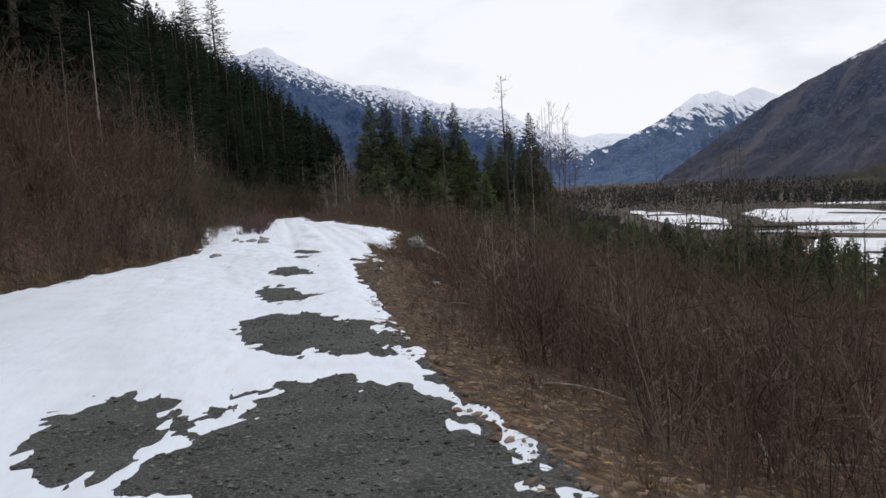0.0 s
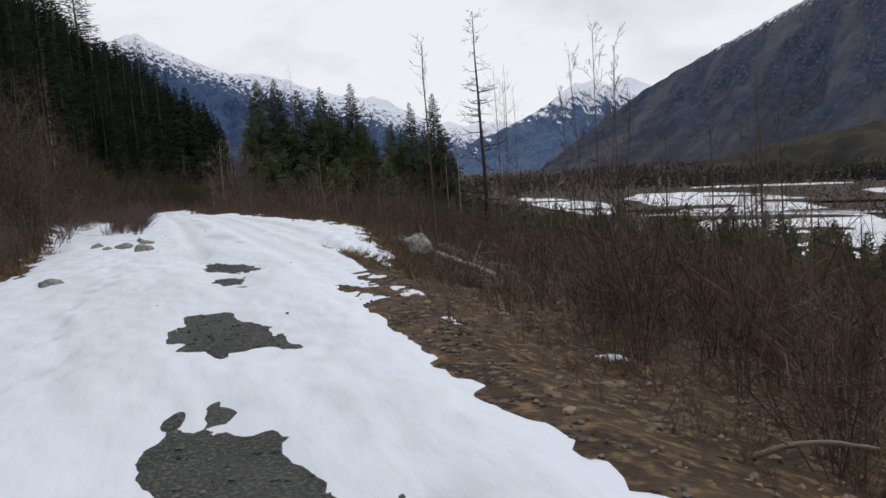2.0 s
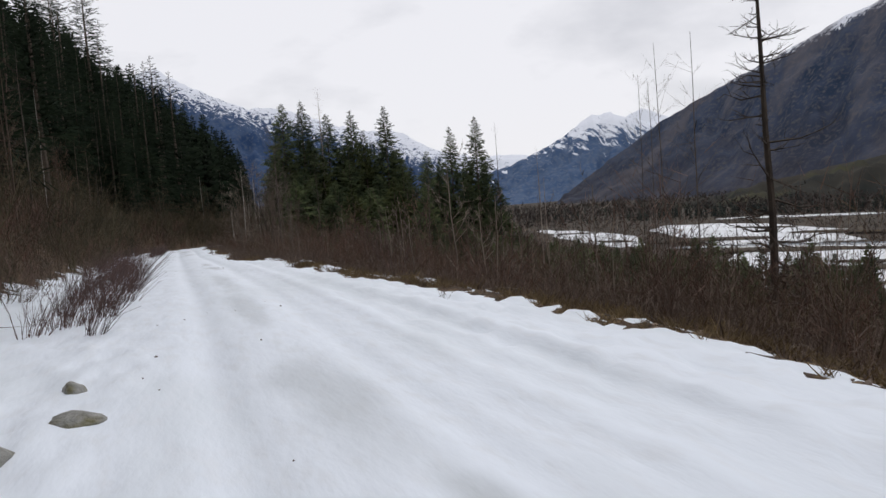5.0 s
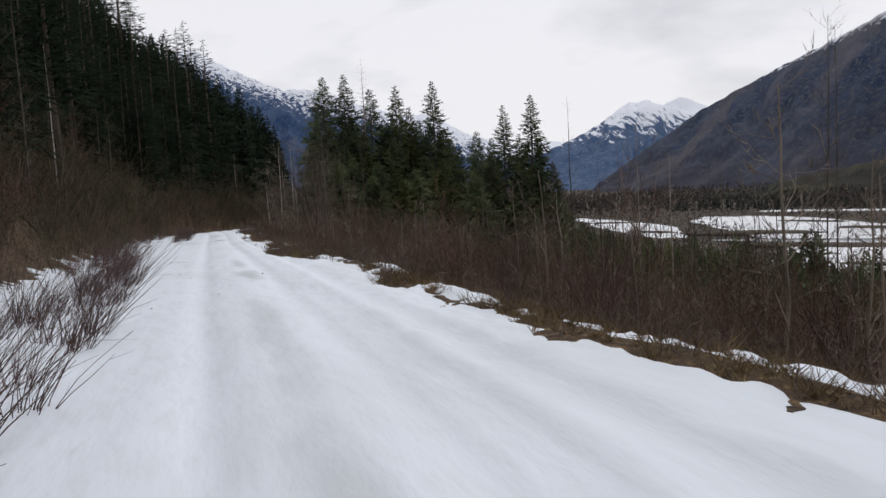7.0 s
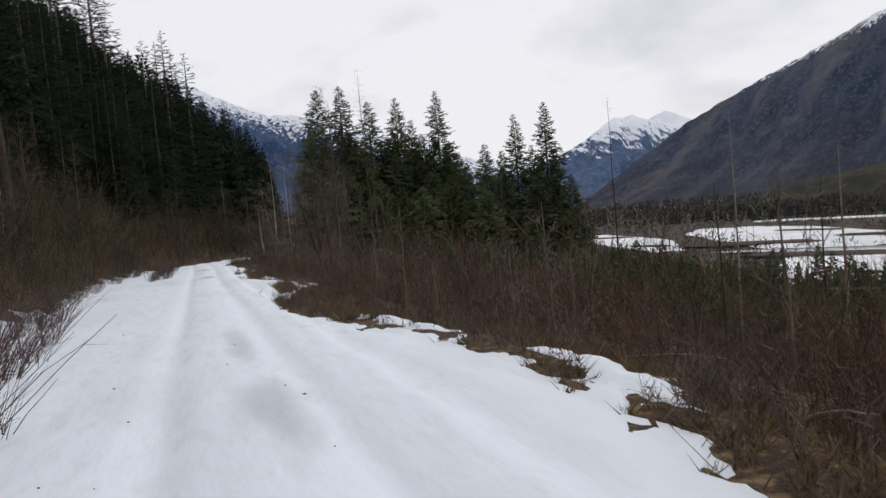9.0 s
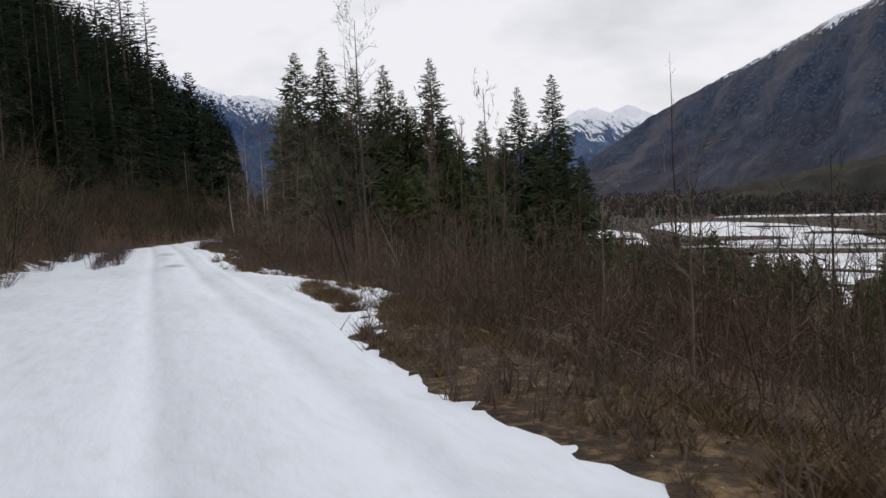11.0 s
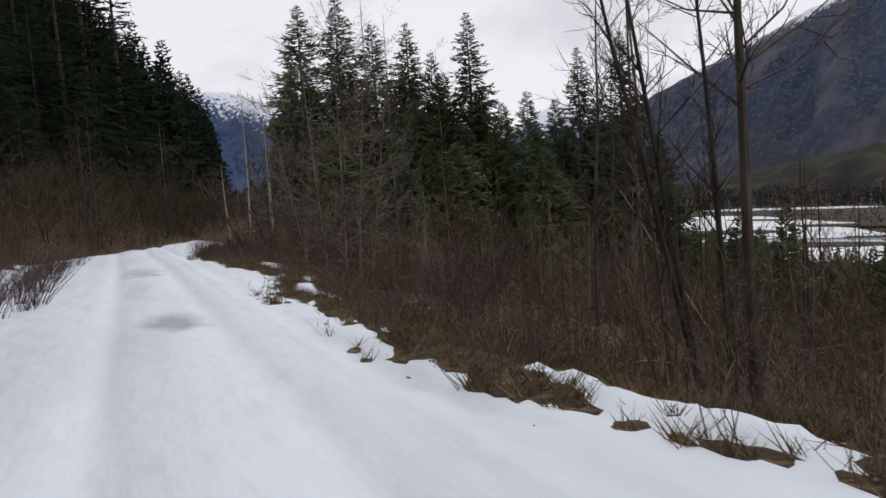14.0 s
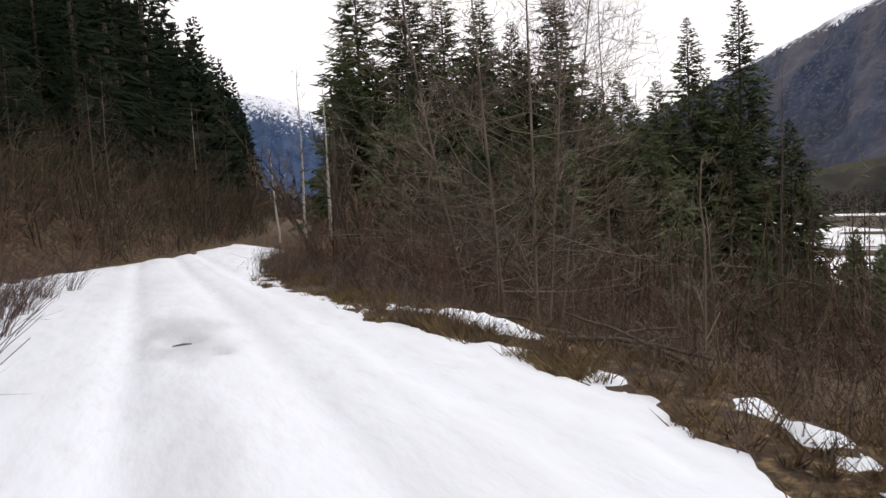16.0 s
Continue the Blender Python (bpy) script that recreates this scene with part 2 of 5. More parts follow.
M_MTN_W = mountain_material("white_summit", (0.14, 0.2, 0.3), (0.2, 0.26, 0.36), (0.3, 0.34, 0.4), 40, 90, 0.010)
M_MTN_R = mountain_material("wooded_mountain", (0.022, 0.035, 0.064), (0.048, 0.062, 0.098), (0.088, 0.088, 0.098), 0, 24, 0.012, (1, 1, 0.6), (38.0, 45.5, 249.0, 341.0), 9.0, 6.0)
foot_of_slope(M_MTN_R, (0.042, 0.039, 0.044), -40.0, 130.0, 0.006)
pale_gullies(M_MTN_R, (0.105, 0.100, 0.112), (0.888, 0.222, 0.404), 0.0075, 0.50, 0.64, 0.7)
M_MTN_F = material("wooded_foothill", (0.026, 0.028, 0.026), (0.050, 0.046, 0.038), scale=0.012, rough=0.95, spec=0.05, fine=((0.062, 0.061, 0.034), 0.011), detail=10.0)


# ---- mesh helpers ----
def fast_mesh(name, verts, faces, smooth=False):
    """A mesh from arrays; all faces have the same number of corners."""
    verts, faces = np.asarray(verts, np.float32), np.asarray(faces, np.int32)
    me = bpy.data.meshes.new(name)
    nf, k = faces.shape
    me.vertices.add(len(verts))
    me.vertices.foreach_set("co", verts.ravel())
    me.loops.add(nf * k)
    me.loops.foreach_set("vertex_index", faces.ravel())
    me.polygons.add(nf)
    me.polygons.foreach_set("loop_start", np.arange(0, nf * k, k, dtype=np.int32))
    me.polygons.foreach_set("use_smooth", np.full(nf, smooth))
    me.update(calc_edges=True)
    return me


def solid(name, data, mat, parent=None, label=""):
    """One mesh object, under a thing where one is given."""
    if mat and not data.materials:
        data.materials.append(mat)
    ob = new(name, data)
    if parent:
        ob.parent = parent
    if label:
        tagged(ob, label)
    return ob


def hash2(ix, iy, seed):
    h = (ix.astype(np.int64) * 374761393 + iy.astype(np.int64) * 668265263 + seed * 974634777) & 0x7FFFFFFF
    h = ((h ^ (h >> 13)) * 1274126177) & 0x7FFFFFFF
    return ((h ^ (h >> 16)) & 0xFFFF) / 65535.0


def vnoise(x, y, seed=0):
    """Smooth value noise, 0 to 1, on arrays."""
    x, y = np.asarray(x, float), np.asarray(y, float)
    ix, iy = np.floor(x), np.floor(y)
    fx, fy = x - ix, y - iy
    fx, fy = fx * fx * (3 - 2 * fx), fy * fy * (3 - 2 * fy)
    a, b = hash2(ix, iy, seed), hash2(ix + 1, iy, seed)
    c, d = hash2(ix, iy + 1, seed), hash2(ix + 1, iy + 1, seed)
    return (a * (1 - fx) + b * fx) * (1 - fy) + (c * (1 - fx) + d * fx) * fy


def fbm(x, y, octaves=4, seed=0):
    """Layered noise, about -1 to 1."""
    total, gain, size = 0.0, 1.0, 0.0
    for k in range(octaves):
        total = total + gain * (vnoise(x * 2 ** k, y * 2 ** k, seed + 17 * k) * 2 - 1)
        size += gain
        gain *= 0.5
    return total / size


def grid_faces(nu, nv):
    i = np.arange(nu - 1)[:, None] * nv + np.arange(nv - 1)[None, :]
    return np.stack([i, i + nv, i + nv + 1, i + 1], -1).reshape(-1, 4)


def sticks(p0, p1, r0, r1, sides=3):
    """Tapered sticks from p0 to p1, one island each: corners and four-cornered faces."""
    p0, p1 = np.asarray(p0, float), np.asarray(p1, float)
    d = p1 - p0
    d /= np.maximum(np.linalg.norm(d, axis=1, keepdims=True), 1e-6)
    ref = np.where(np.abs(d[:, 2:3]) < 0.9, np.array([[0, 0, 1.0]]), np.array([[1.0, 0, 0]]))
    u = np.cross(d, ref)
    u /= np.linalg.norm(u, axis=1, keepdims=True)
    w = np.cross(d, u)
    n = len(p0)
    ang = np.arange(sides) * 2 * math.pi / sides
    ring = np.cos(ang)[None, :, None] * u[:, None] + np.sin(ang)[None, :, None] * w[:, None]
    a = p0[:, None] + ring * np.asarray(r0, float).reshape(-1, 1, 1)
    b = p1[:, None] + ring * np.asarray(r1, float).reshape(-1, 1, 1)
    v = np.concatenate([a, b], 1).reshape(-1, 3)
    k = np.arange(sides)
    f = np.stack([k, (k + 1) % sides, (k + 1) % sides + sides, k + sides], -1)
    return v, (np.arange(n)[:, None, None] * 2 * sides + f[None]).reshape(-1, 4)


def tube(points, radii, sides=6):
    """One upright tapering trunk through the points: corners and four-cornered faces."""
    points, radii = np.asarray(points, float), np.asarray(radii, float)
    ang = np.arange(sides) * 2 * math.pi / sides
    ring = np.stack([np.cos(ang), np.sin(ang), 0 * ang], -1)
    v = (points[:, None] + ring[None] * radii[:, None, None]).reshape(-1, 3)
    k, j = np.arange(sides), np.arange(len(points) - 1)[:, None] * sides
    return v, np.stack([j + k, j + (k + 1) % sides, j + sides + (k + 1) % sides, j + sides + k], -1).reshape(-1, 4)


def spikes(p0, p1, r0, flat=1.0):
    """Three-sided spikes from p0 to a point at p1: corners and triangles."""
    p0, p1 = np.asarray(p0, float), np.asarray(p1, float)
    d = p1 - p0
    d /= np.maximum(np.linalg.norm(d, axis=1, keepdims=True), 1e-6)
    ref = np.where(np.abs(d[:, 2:3]) < 0.95, np.array([[0, 0, 1.0]]), np.array([[1.0, 0, 0]]))
    u = np.cross(d, ref)
    u /= np.linalg.norm(u, axis=1, keepdims=True)
    w = np.cross(u, d)
    r = np.asarray(r0, float).reshape(-1, 1)
    v = np.stack([p0 + u * r, p0 - u * r, p0 + w * r * flat, p1], 1).reshape(-1, 3)
    f = np.array([[0, 1, 3], [1, 2, 3], [2, 0, 3]])
    return v, (np.arange(len(p0))[:, None, None] * 4 + f[None]).reshape(-1, 3)


def blades(p0, p1, r0, seed=1):
    """Fine twigs: one long thin triangle each."""
    p0, p1 = np.asarray(p0, float), np.asarray(p1, float)
    d = p1 - p0
    u = np.cross(d, np.random.default_rng(seed).normal(0, 1, d.shape))
    u /= np.maximum(np.linalg.norm(u, axis=1, keepdims=True), 1e-9)
    r = np.asarray(r0, float).reshape(-1, 1)
    v = np.stack([p0 + u * r, p0 - u * r, p1], 1).reshape(-1, 3)
    return v, np.arange(len(v)).reshape(-1, 3)


def fronds(p0, p1, half, belly=0.55, sag=1.5):
    """Needle-covered boughs: pointed, folded along the middle, the sides hanging."""
    p0, p1 = np.asarray(p0, float), np.asarray(p1, float)
    d = p1 - p0
    u = np.cross(d, [[0, 0, 1.0]])
    u /= np.maximum(np.linalg.norm(u, axis=1, keepdims=True), 1e-9)
    w = np.asarray(half, float).reshape(-1, 1)
    m = p0 + d * belly - np.array([[0, 0, 1.0]]) * w * sag
    v = np.stack([p0, m + u * w, p1, m - u * w], 1).reshape(-1, 3)
    f = np.array([[0, 1, 2], [0, 2, 3]])
    return v, (np.arange(len(p0))[:, None, None] * 4 + f[None]).reshape(-1, 3)


def merge(parts):
    vs, fs, base = [], [], 0
    for v, f in parts:
        vs.append(v)
        fs.append(f + base)
        base += len(v)
    return np.concatenate(vs), np.concatenate(fs)


def scatter(v, f, places):
    """Copies of one mesh's arrays at rows of x, y, z, size, turn, joined."""
    places = np.asarray(places, float)
    c, s = np.cos(places[:, 4]), np.sin(places[:, 4])
    size = places[:, 3]
    x = (v[None, :, 0] * c[:, None] - v[None, :, 1] * s[:, None]) * size[:, None] + places[:, 0:1]
    y = (v[None, :, 0] * s[:, None] + v[None, :, 1] * c[:, None]) * size[:, None] + places[:, 1:2]
    z = v[None, :, 2] * size[:, None] + places[:, 2:3]
    out = np.stack([x, y, z], -1).reshape(-1, 3)
    return out, (np.arange(len(places))[:, None, None] * len(v) + f[None]).reshape(-1, f.shape[1])


# ---- the lie of the land ----
def road_z(y):
    return np.interp(y, [-60, -10, 0, 5, 10, 15, 20, 25, 35, 45, 55, 65, 75, 85, 95, 105, 115, 125, 135, 150, 200, 300, 600],
                     [-1.5, -1.6, -1.75, -1.97, -2.15, -2.26, -2.32, -2.35, -2.40, -2.50, -2.68, -2.95, -3.30, -3.68, -4.06, -4.38, -4.62, -4.80, -5.10, -5.55, -7.2, -9.5, -12.5])


def right_edge(y):
    """Where the road's shoulder ends on the valley side."""
    return np.interp(y, [-60, 0, 9, 14, 21, 28, 34, 40, 50, 54, 60, 65, 68.5, 71, 76, 82, 86, 90, 96, 101, 108, 112, 117, 121, 130, 142, 160, 200, 290, 600],
                     [1.2, 1.5, 1.35, 1.2, 1.9, 2.9, 4.2, 5.2, 4.9, 4.3, 4.2, 4.6, 4.5, 4.0, 3.6, 3.8, 4.5, 4.9, 4.6, 3.9, 4.0, 4.0, 4.9, 4.8, 4.1, 4.6, 10, 20, 38, 60])


def left_foot(y):
    """The foot of the wooded hill."""
    return np.interp(y, [-400, -60, 0, 10, 20, 27, 33, 41, 50, 75, 95, 110, 125, 142, 152, 170, 230, 290, 330, 400, 700, 5000],
                     [-60, -14, -11.5, -10.5, -9.3, -6.5, -4.2, -3.8, -3.9, -4.2, -4.8, -5.2, -4.0, -3.8, 0.5, 6, 19, 31, 26, -30, -260, -1500])


def land(x, y):
    """Height of the ground."""
    x, y = np.asarray(x, float), np.asarray(y, float)
    base = road_z(y) - 0.08
    d = x - right_edge(y)
    drop = np.where(d > 0, 0.36 * np.minimum(d, 5.0) + 0.25 * np.maximum(d - 5.0, 0), 0)
    wave = fbm(x * 0.12, y * 0.12, 3, 5)
    z = base - drop + np.clip(d / 4, 0, 1) * 0.55 * wave + np.clip(d / 25, 0, 1) * 1.5 * fbm(x * 0.03, y * 0.03, 2, 8)
    z = np.where(z > -50, z, -50 - 2.0 * (1 - np.exp((z + 50) / 2.0)))
    e = left_foot(y) - x
    rise = np.where(e > 0, 0.85 * e - 1.2 * (1 - np.exp(-np.maximum(e, 0) / 1.6)), 0)
    rise = 230 * (1 - np.exp(-rise / 230))
    z = z + rise + np.clip(e / 5, 0, 1) * 0.7 * fbm(x * 0.15, y * 0.15, 3, 11)
    return z + 0.02 * fbm(x * 1.1, y * 1.1, 3, 3)


# ---- ground ----
def stretch(near, step, growth, far):
    """Coordinates evenly spaced up to near, then ever wider apart up to far."""
    out, s = list(np.arange(0, near, step)), step
    while out[-1] < far:
        out.append(out[-1] + s)
        s *= growth
    return np.array(out)


gx = np.concatenate([-stretch(11, 0.3, 1.14, 4700)[::-1], stretch(12, 0.3, 1.10, 4700)[1:]])
gy = np.concatenate([-stretch(8, 0.5, 1.2, 4700)[::-1], stretch(150, 0.6, 1.10, 4700)[1:]])
GX, GY = np.meshgrid(gx, gy, indexing="ij")
GZ = land(GX, GY)
ground_mesh = fast_mesh("ground", np.stack([GX, GY, GZ], -1).reshape(-1, 3), grid_faces(len(gx), len(gy)), True)
for mat in (M_LITTER, M_GRAVEL, M_FLATS):
    ground_mesh.materials.append(mat)
cx = (GX[:-1, :-1] + GX[1:, 1:]) / 2
cy = (GY[:-1, :-1] + GY[1:, 1:]) / 2
cz = (GZ[:-1, :-1] + GZ[1:, 1:]) / 2
ragged = 0.35 * fbm(cx * 0.9, cy * 0.9, 3, 21)
kind = np.where((cx < right_edge(cy) - 0.1 + ragged) & (cx > left_foot(cy) + 0.6 + ragged) & (cy < 170) & (cx < np.where(cy > 15, 1.3, 99)), 1, 0)
kind = np.where(cz < -49.5, 2, kind)
ground_mesh.polygons.foreach_set("material_index", kind.ravel().astype(np.int32))
tagged(solid("ground", ground_mesh, None), "brown leaf-littered slopes with a grey gravel road bed", "ground", kind="structure")


# ---- snow on the road ----
def bare(x, y, px, py, rx, ry, seed, skew=0.0):
    """How deep inside a bare patch a point lies: above 0 inside, with a ragged outline."""
    q = np.sqrt(((x - px) / rx) ** 2 + ((y - py + skew * (x - px)) / ry) ** 2)
    return 1 - q + 0.24 * fbm(x * 2.1 + seed, y * 1.3, 2, 40 + seed) + (0.46 if rx < 1 else 0.26) * fbm(x * 6.5 + seed, y * 3.4, 3, 90 + seed)


def snow_edge(y):
    """Where the snow on the road ends on the valley side."""
    return np.interp(y, [-20, 0, 7, 10, 14, 16.6, 19.8, 22.3, 24.8, 27, 30.8, 33.5, 35.2, 37.9, 40.5, 49.6, 54, 60, 62.7, 65, 68.5, 70.5, 75, 77, 82, 83.5, 86, 88, 92, 96, 98, 101, 104, 107.4, 112, 115, 117.2, 119, 121.3, 124, 131, 134, 142, 160],
                     [0.9, 1.1, 1.2, 1.15, 1.05, 1.3, 1.62, 1.72, 2.2, 2.45, 3.45, 3.95, 4.5, 4.8, 4.9, 4.5, 3.8, 3.7, 3.95, 4.2, 4.0, 3.4, 2.9, 2.7, 2.9, 3.5, 3.9, 4.7, 4.7, 4.25, 3.8, 3.25, 3.2, 3.5, 3.2, 3.75, 4.45, 4.2, 3.9, 3.5, 3.35, 3.45, 4.5, 10])


def slush(x, y):
    """Half-melted, water-soaked places in the snow, 0 to 1."""
    w = 0 * x
    for k, (px, py, rx, ry, full) in enumerate(((1.0, 108.8, 0.55, 1.5, 0.9), (0.75, 122.6, 0.8, 2.6, 0.55), (1.05, 64.6, 0.45, 2.4, 0.5), (1.02, 70.5, 0.30, 3.2, 0.40), (0.95, 39.0, 0.55, 3.0, 0.42),
                                                (1.2, 36.1, 0.30, 0.9, 0.5), (0.85, 47.0, 0.35, 4.0, 0.35), (0.9, 54.0, 0.3, 5.0, 0.30), (2.9, 104.0, 0.5, 5.0, 0.30), (0.55, 116.0, 0.4, 4.0, 0.2), (0.1, 34.0, 0.5, 2.5, 0.25))):
        b = 1 - np.sqrt(((x - px) / rx) ** 2 + ((y - py) / ry) ** 2) + 0.35 * fbm(x * 2.3 + k, y * 0.9, 3, 300 + k)
        w = np.maximum(w, full * np.clip(b * 1.6, 0, 1))
    return w


HUMMOCKS = ((3.66, 88.4, 0.32, 1.7), (3.3, 85.2, 0.18, 0.4), (3.95, 91.6, 0.24, 0.7), (4.05, 121.0, 0.26, 1.2), (4.1, 117.9, 0.24, 0.7), (3.4, 73.8, 0.22, 0.8))


def snow_depth(x, y):
    edge_l = left_foot(y) + np.interp(y, [30, 38, 48, 135, 145], [0.5, 0.4, -0.9, -0.9, 0.3])
    edge_r = snow_edge(y)
    n1 = fbm(x * 0.8, y * 0.5, 4, 60)
    n2 = fbm(x * 3.0, y * 2.2, 3, 61)
    n3 = fbm(x * 6.0, y * 3.6, 2, 62)
    calm = np.interp(y, [14, 18, 34, 40], [0.7, 0.55, 0.6, 0.75])
    right = (edge_r - x) * np.interp(y, [40, 60], [0.11, 0.15]) + (0.05 * n1 + 0.05 * n2 + 0.065 * n3) * calm
    left = (x - edge_l) * 0.10 + 0.07 * n1 + 0.05 * n2
    d = np.minimum(np.minimum(right, left), 0.10)
    # strips left lying on the bank
    for py, ly, off in ((50.5, 4.0, 0.75), (57, 3.0, 0.6), (64.5, 2.5, 0.6), (71.5, 3.0, 0.8), (89.5, 3.2, 0.25), (100, 2.2, 0.6), (113.5, 2.6, 0.75), (96, 2.5, 0.9), (121.5, 2.6, 0.7)):
        strip = 0.075 - 0.25 * np.abs(x - edge_r - off - 0.35 * n1) - 0.10 * ((y - py) / ly) ** 2 + 0.12 * n2 + 0.10 * n1 + 0.06 * n3
        d = np.maximum(d, np.minimum(strip, 0.10))
    # grassy hummocks that have melted free inside the snow's edge
    for k, (px, py, rx, ry) in enumerate(HUMMOCKS):
        d = np.minimum(d, 0.02 - 0.11 * bare(x, y, px, py, rx * 1.15, ry * 1.15, 20 + k))
    # wheel ruts and the ridge between them
    wander = 0.14 * fbm(y * 0.05, y * 0 + 2, 2, 71)
    for rut, deep in ((0.05, 0.062), (1.62, 0.060), (2.05, 0.040 * np.clip((y - 22) / 6, 0, 1) * (y < 60)), (2.75, 0.046)):
        d = d - deep * np.exp(-((x - rut - wander) / 0.24) ** 2)
    d = d + 0.034 * np.exp(-((x - 2.4 - wander) / 0.13) ** 2) * (0.6 + 0.8 * n2)
    ridge = np.interp(y, [26, 33, 35.5, 40, 48, 56], [2.9, 3.2, 3.42, 3.5, 3.3, 3.0])
    d = d + np.interp(y, [24, 29, 44, 54], [0, 0.05, 0.05, 0]) * np.exp(-((x - ridge) / 0.12) ** 2) * (0.7 + 0.6 * n2)
    d = d - np.interp(y, [24, 29, 44, 54], [0, 0.045, 0.045, 0]) * np.exp(-((x - ridge + 0.3) / 0.18) ** 2)
    d = d + 0.024 * np.exp(-((x - 0.85 - wander) / 0.3) ** 2)
    d = d + 0.030 * fbm(x * 1.1, y * 0.30, 3, 75) + np.interp(y, [15, 22, 42, 50], [0.018, 0.05, 0.05, 0.022]) * fbm(x * 3.5, y * 2.2, 3, 76) * np.clip(np.abs(x - 0.9) - 0.8, 0, 1.5)
    d = d - 0.05 * slush(x, y)
    # melted-out patches
    for k, (px, py, rx, ry, skew) in enumerate(((-0.19, 23.8, 0.66, 1.55, 0.9), (-0.44, 18.9, 0.62, 1.85, 0.8), (0.46, 30.9, 0.50, 1.2, 0.9), (0.30, 28.6, 0.30, 0.95, 0.0),
                                                (0.0, 13.55, 1.35, 2.35, 1.2), (0.0, 6.6, 1.55, 4.4, 0.0), (0.7, 0.5, 2.2, 3.8, 0.0), (-2.05, 9.1, 0.66, 1.8, 0.6),
                                                (0.74, 122.1, 0.22, 0.26, 0.0), (1.1, 120.8, 0.10, 0.10, 0.0), (0.36, 18.3, 0.24, 0.18, 0.0), (0.36, 27.6, 0.20, 0.14, 0.0))):
        d = np.minimum(d, 0.012 - 0.075 * bare(x, y, px, py, rx, ry, k, skew))
    bar = 0.065 - 0.20 * np.abs(y - 10.95 + 0.55 * (x - 0.25) + 0.15 * n1) - 0.25 * np.maximum(np.abs(x - 0.25) - 0.6, 0) + 0.03 * n2
    return np.maximum(d, np.minimum(bar, 0.05))


sx = np.concatenate([np.arange(-12.0, -4.0, 0.25), np.arange(-4.0, -2.0, 0.14), np.arange(-2.0, 2.2, 0.075), np.arange(2.2, 6.6, 0.10)])
sy = np.concatenate([np.arange(-6, 34, 0.13), np.arange(34, 130, 0.22), np.arange(130, 172, 0.4)])
SX, SY = np.meshgrid(sx, sy, indexing="ij")
SD = snow_depth(SX, SY)
SZ = land(SX, SY) + np.maximum(SD, -0.06)
sf = grid_faces(len(sx), len(sy))
keep = (SD.ravel()[sf] > -0.05).any(1)
sf = sf[keep]
used = np.unique(sf)
index = np.full(SX.size, -1)
index[used] = np.arange(len(used))
sv = np.stack([SX, SY, SZ], -1).reshape(-1, 3)[used]
snow_mesh = fast_mesh("road_snow", sv, index[sf], True)
snow_mesh.attributes.new("slush", "FLOAT", "POINT").data.foreach_set("value", slush(sv[:, 0], sv[:, 1]).astype(np.float32))
tagged(solid("road_snow", snow_mesh, M_SNOW),
       "rutted old snow covering a gravel road, melted in patches", "snow", kind="structure")

# ---- valley floor ----
FLOOR = -52.0


def flat_patch(name, mat, x, y, along, across, turn, seed, label, category, lift):
    """A low field on the valley floor with a wavy outline."""
    n, rings = 72, 5
    a = np.linspace(0, 2 * math.pi, n, endpoint=False)
    wob = 1 + 0.42 * fbm(np.cos(a) * 1.6 + seed, np.sin(a) * 1.6, 4, seed)
    c, s = math.cos(radians(turn)), math.sin(radians(turn))
    vs = [[(x, y, FLOOR + lift + 0.25)]]
    for k in range(1, rings + 1):
        f = k / rings
        px, py = along * wob * f * np.cos(a), across * wob * f * np.sin(a)
        z = FLOOR + lift + (0.25 * (1 - f) if k < rings else -0.9)
        vs.append(np.stack([x + px * c - py * s, y + px * s + py * c, np.full(n, z)], -1))
    v = np.concatenate([np.asarray(q) for q in vs])
    faces = [(0, 1 + j, 1 + (j + 1) % n) for j in range(n)]
    for k in range(rings - 1):
        p, q = 1 + k * n, 1 + (k + 1) * n
        for j in range(n):
            i = (j + 1) % n
            faces += [(p + j, q + j, q + i), (p + j, q + i, p + i)]
    return tagged(solid(name, fast_mesh(name, v, faces, True), mat), label, category, kind="structure")


rng_flats = np.random.default_rng(11)
FIELDS = ((452, 585, 165, 62, 70, 3, "bright snow field on the wide valley floor"), (318, 358, 145, 56, 48, 12, "broad patchy snow below the wooded slope"),
          (368, 690, 150, 26, 74, 5, "narrow snow field beside the marsh"), (604, 702, 85, 10, -65, 6, "thin snow strip before the far woods"),
          (560, 480, 80, 30, 62, 9, "snow field beyond a brown bar"), (392, 830, 60, 10, 80, 14, "small snow patch among marsh grass"))
for x, y, along, across, turn, seed, label in FIELDS:
    flat_patch("snow_field", M_FIELD, x, y, along, across, turn, seed, label, "snow field", 1.2)
flat_patch("marsh_bar", M_FLATS, 382, 545, 48, 15, -52, 7, "brown grassy bar beside the snow field", "marsh", 2.2)
flat_patch("marsh_bar", M_FLATS, 352, 428, 66, 12, -58, 8, "brown grassy bar across the snow", "marsh", 2.2)
flat_patch("marsh_bar", M_FLATS, 470, 480, 60, 9, -62, 13, "low grassy bar across the snow field", "marsh", 2.4)
flat_patch("marsh_bar", M_FLATS, 286, 318, 40, 8, 20, 15, "brown grass showing through patchy snow", "marsh", 2.2)
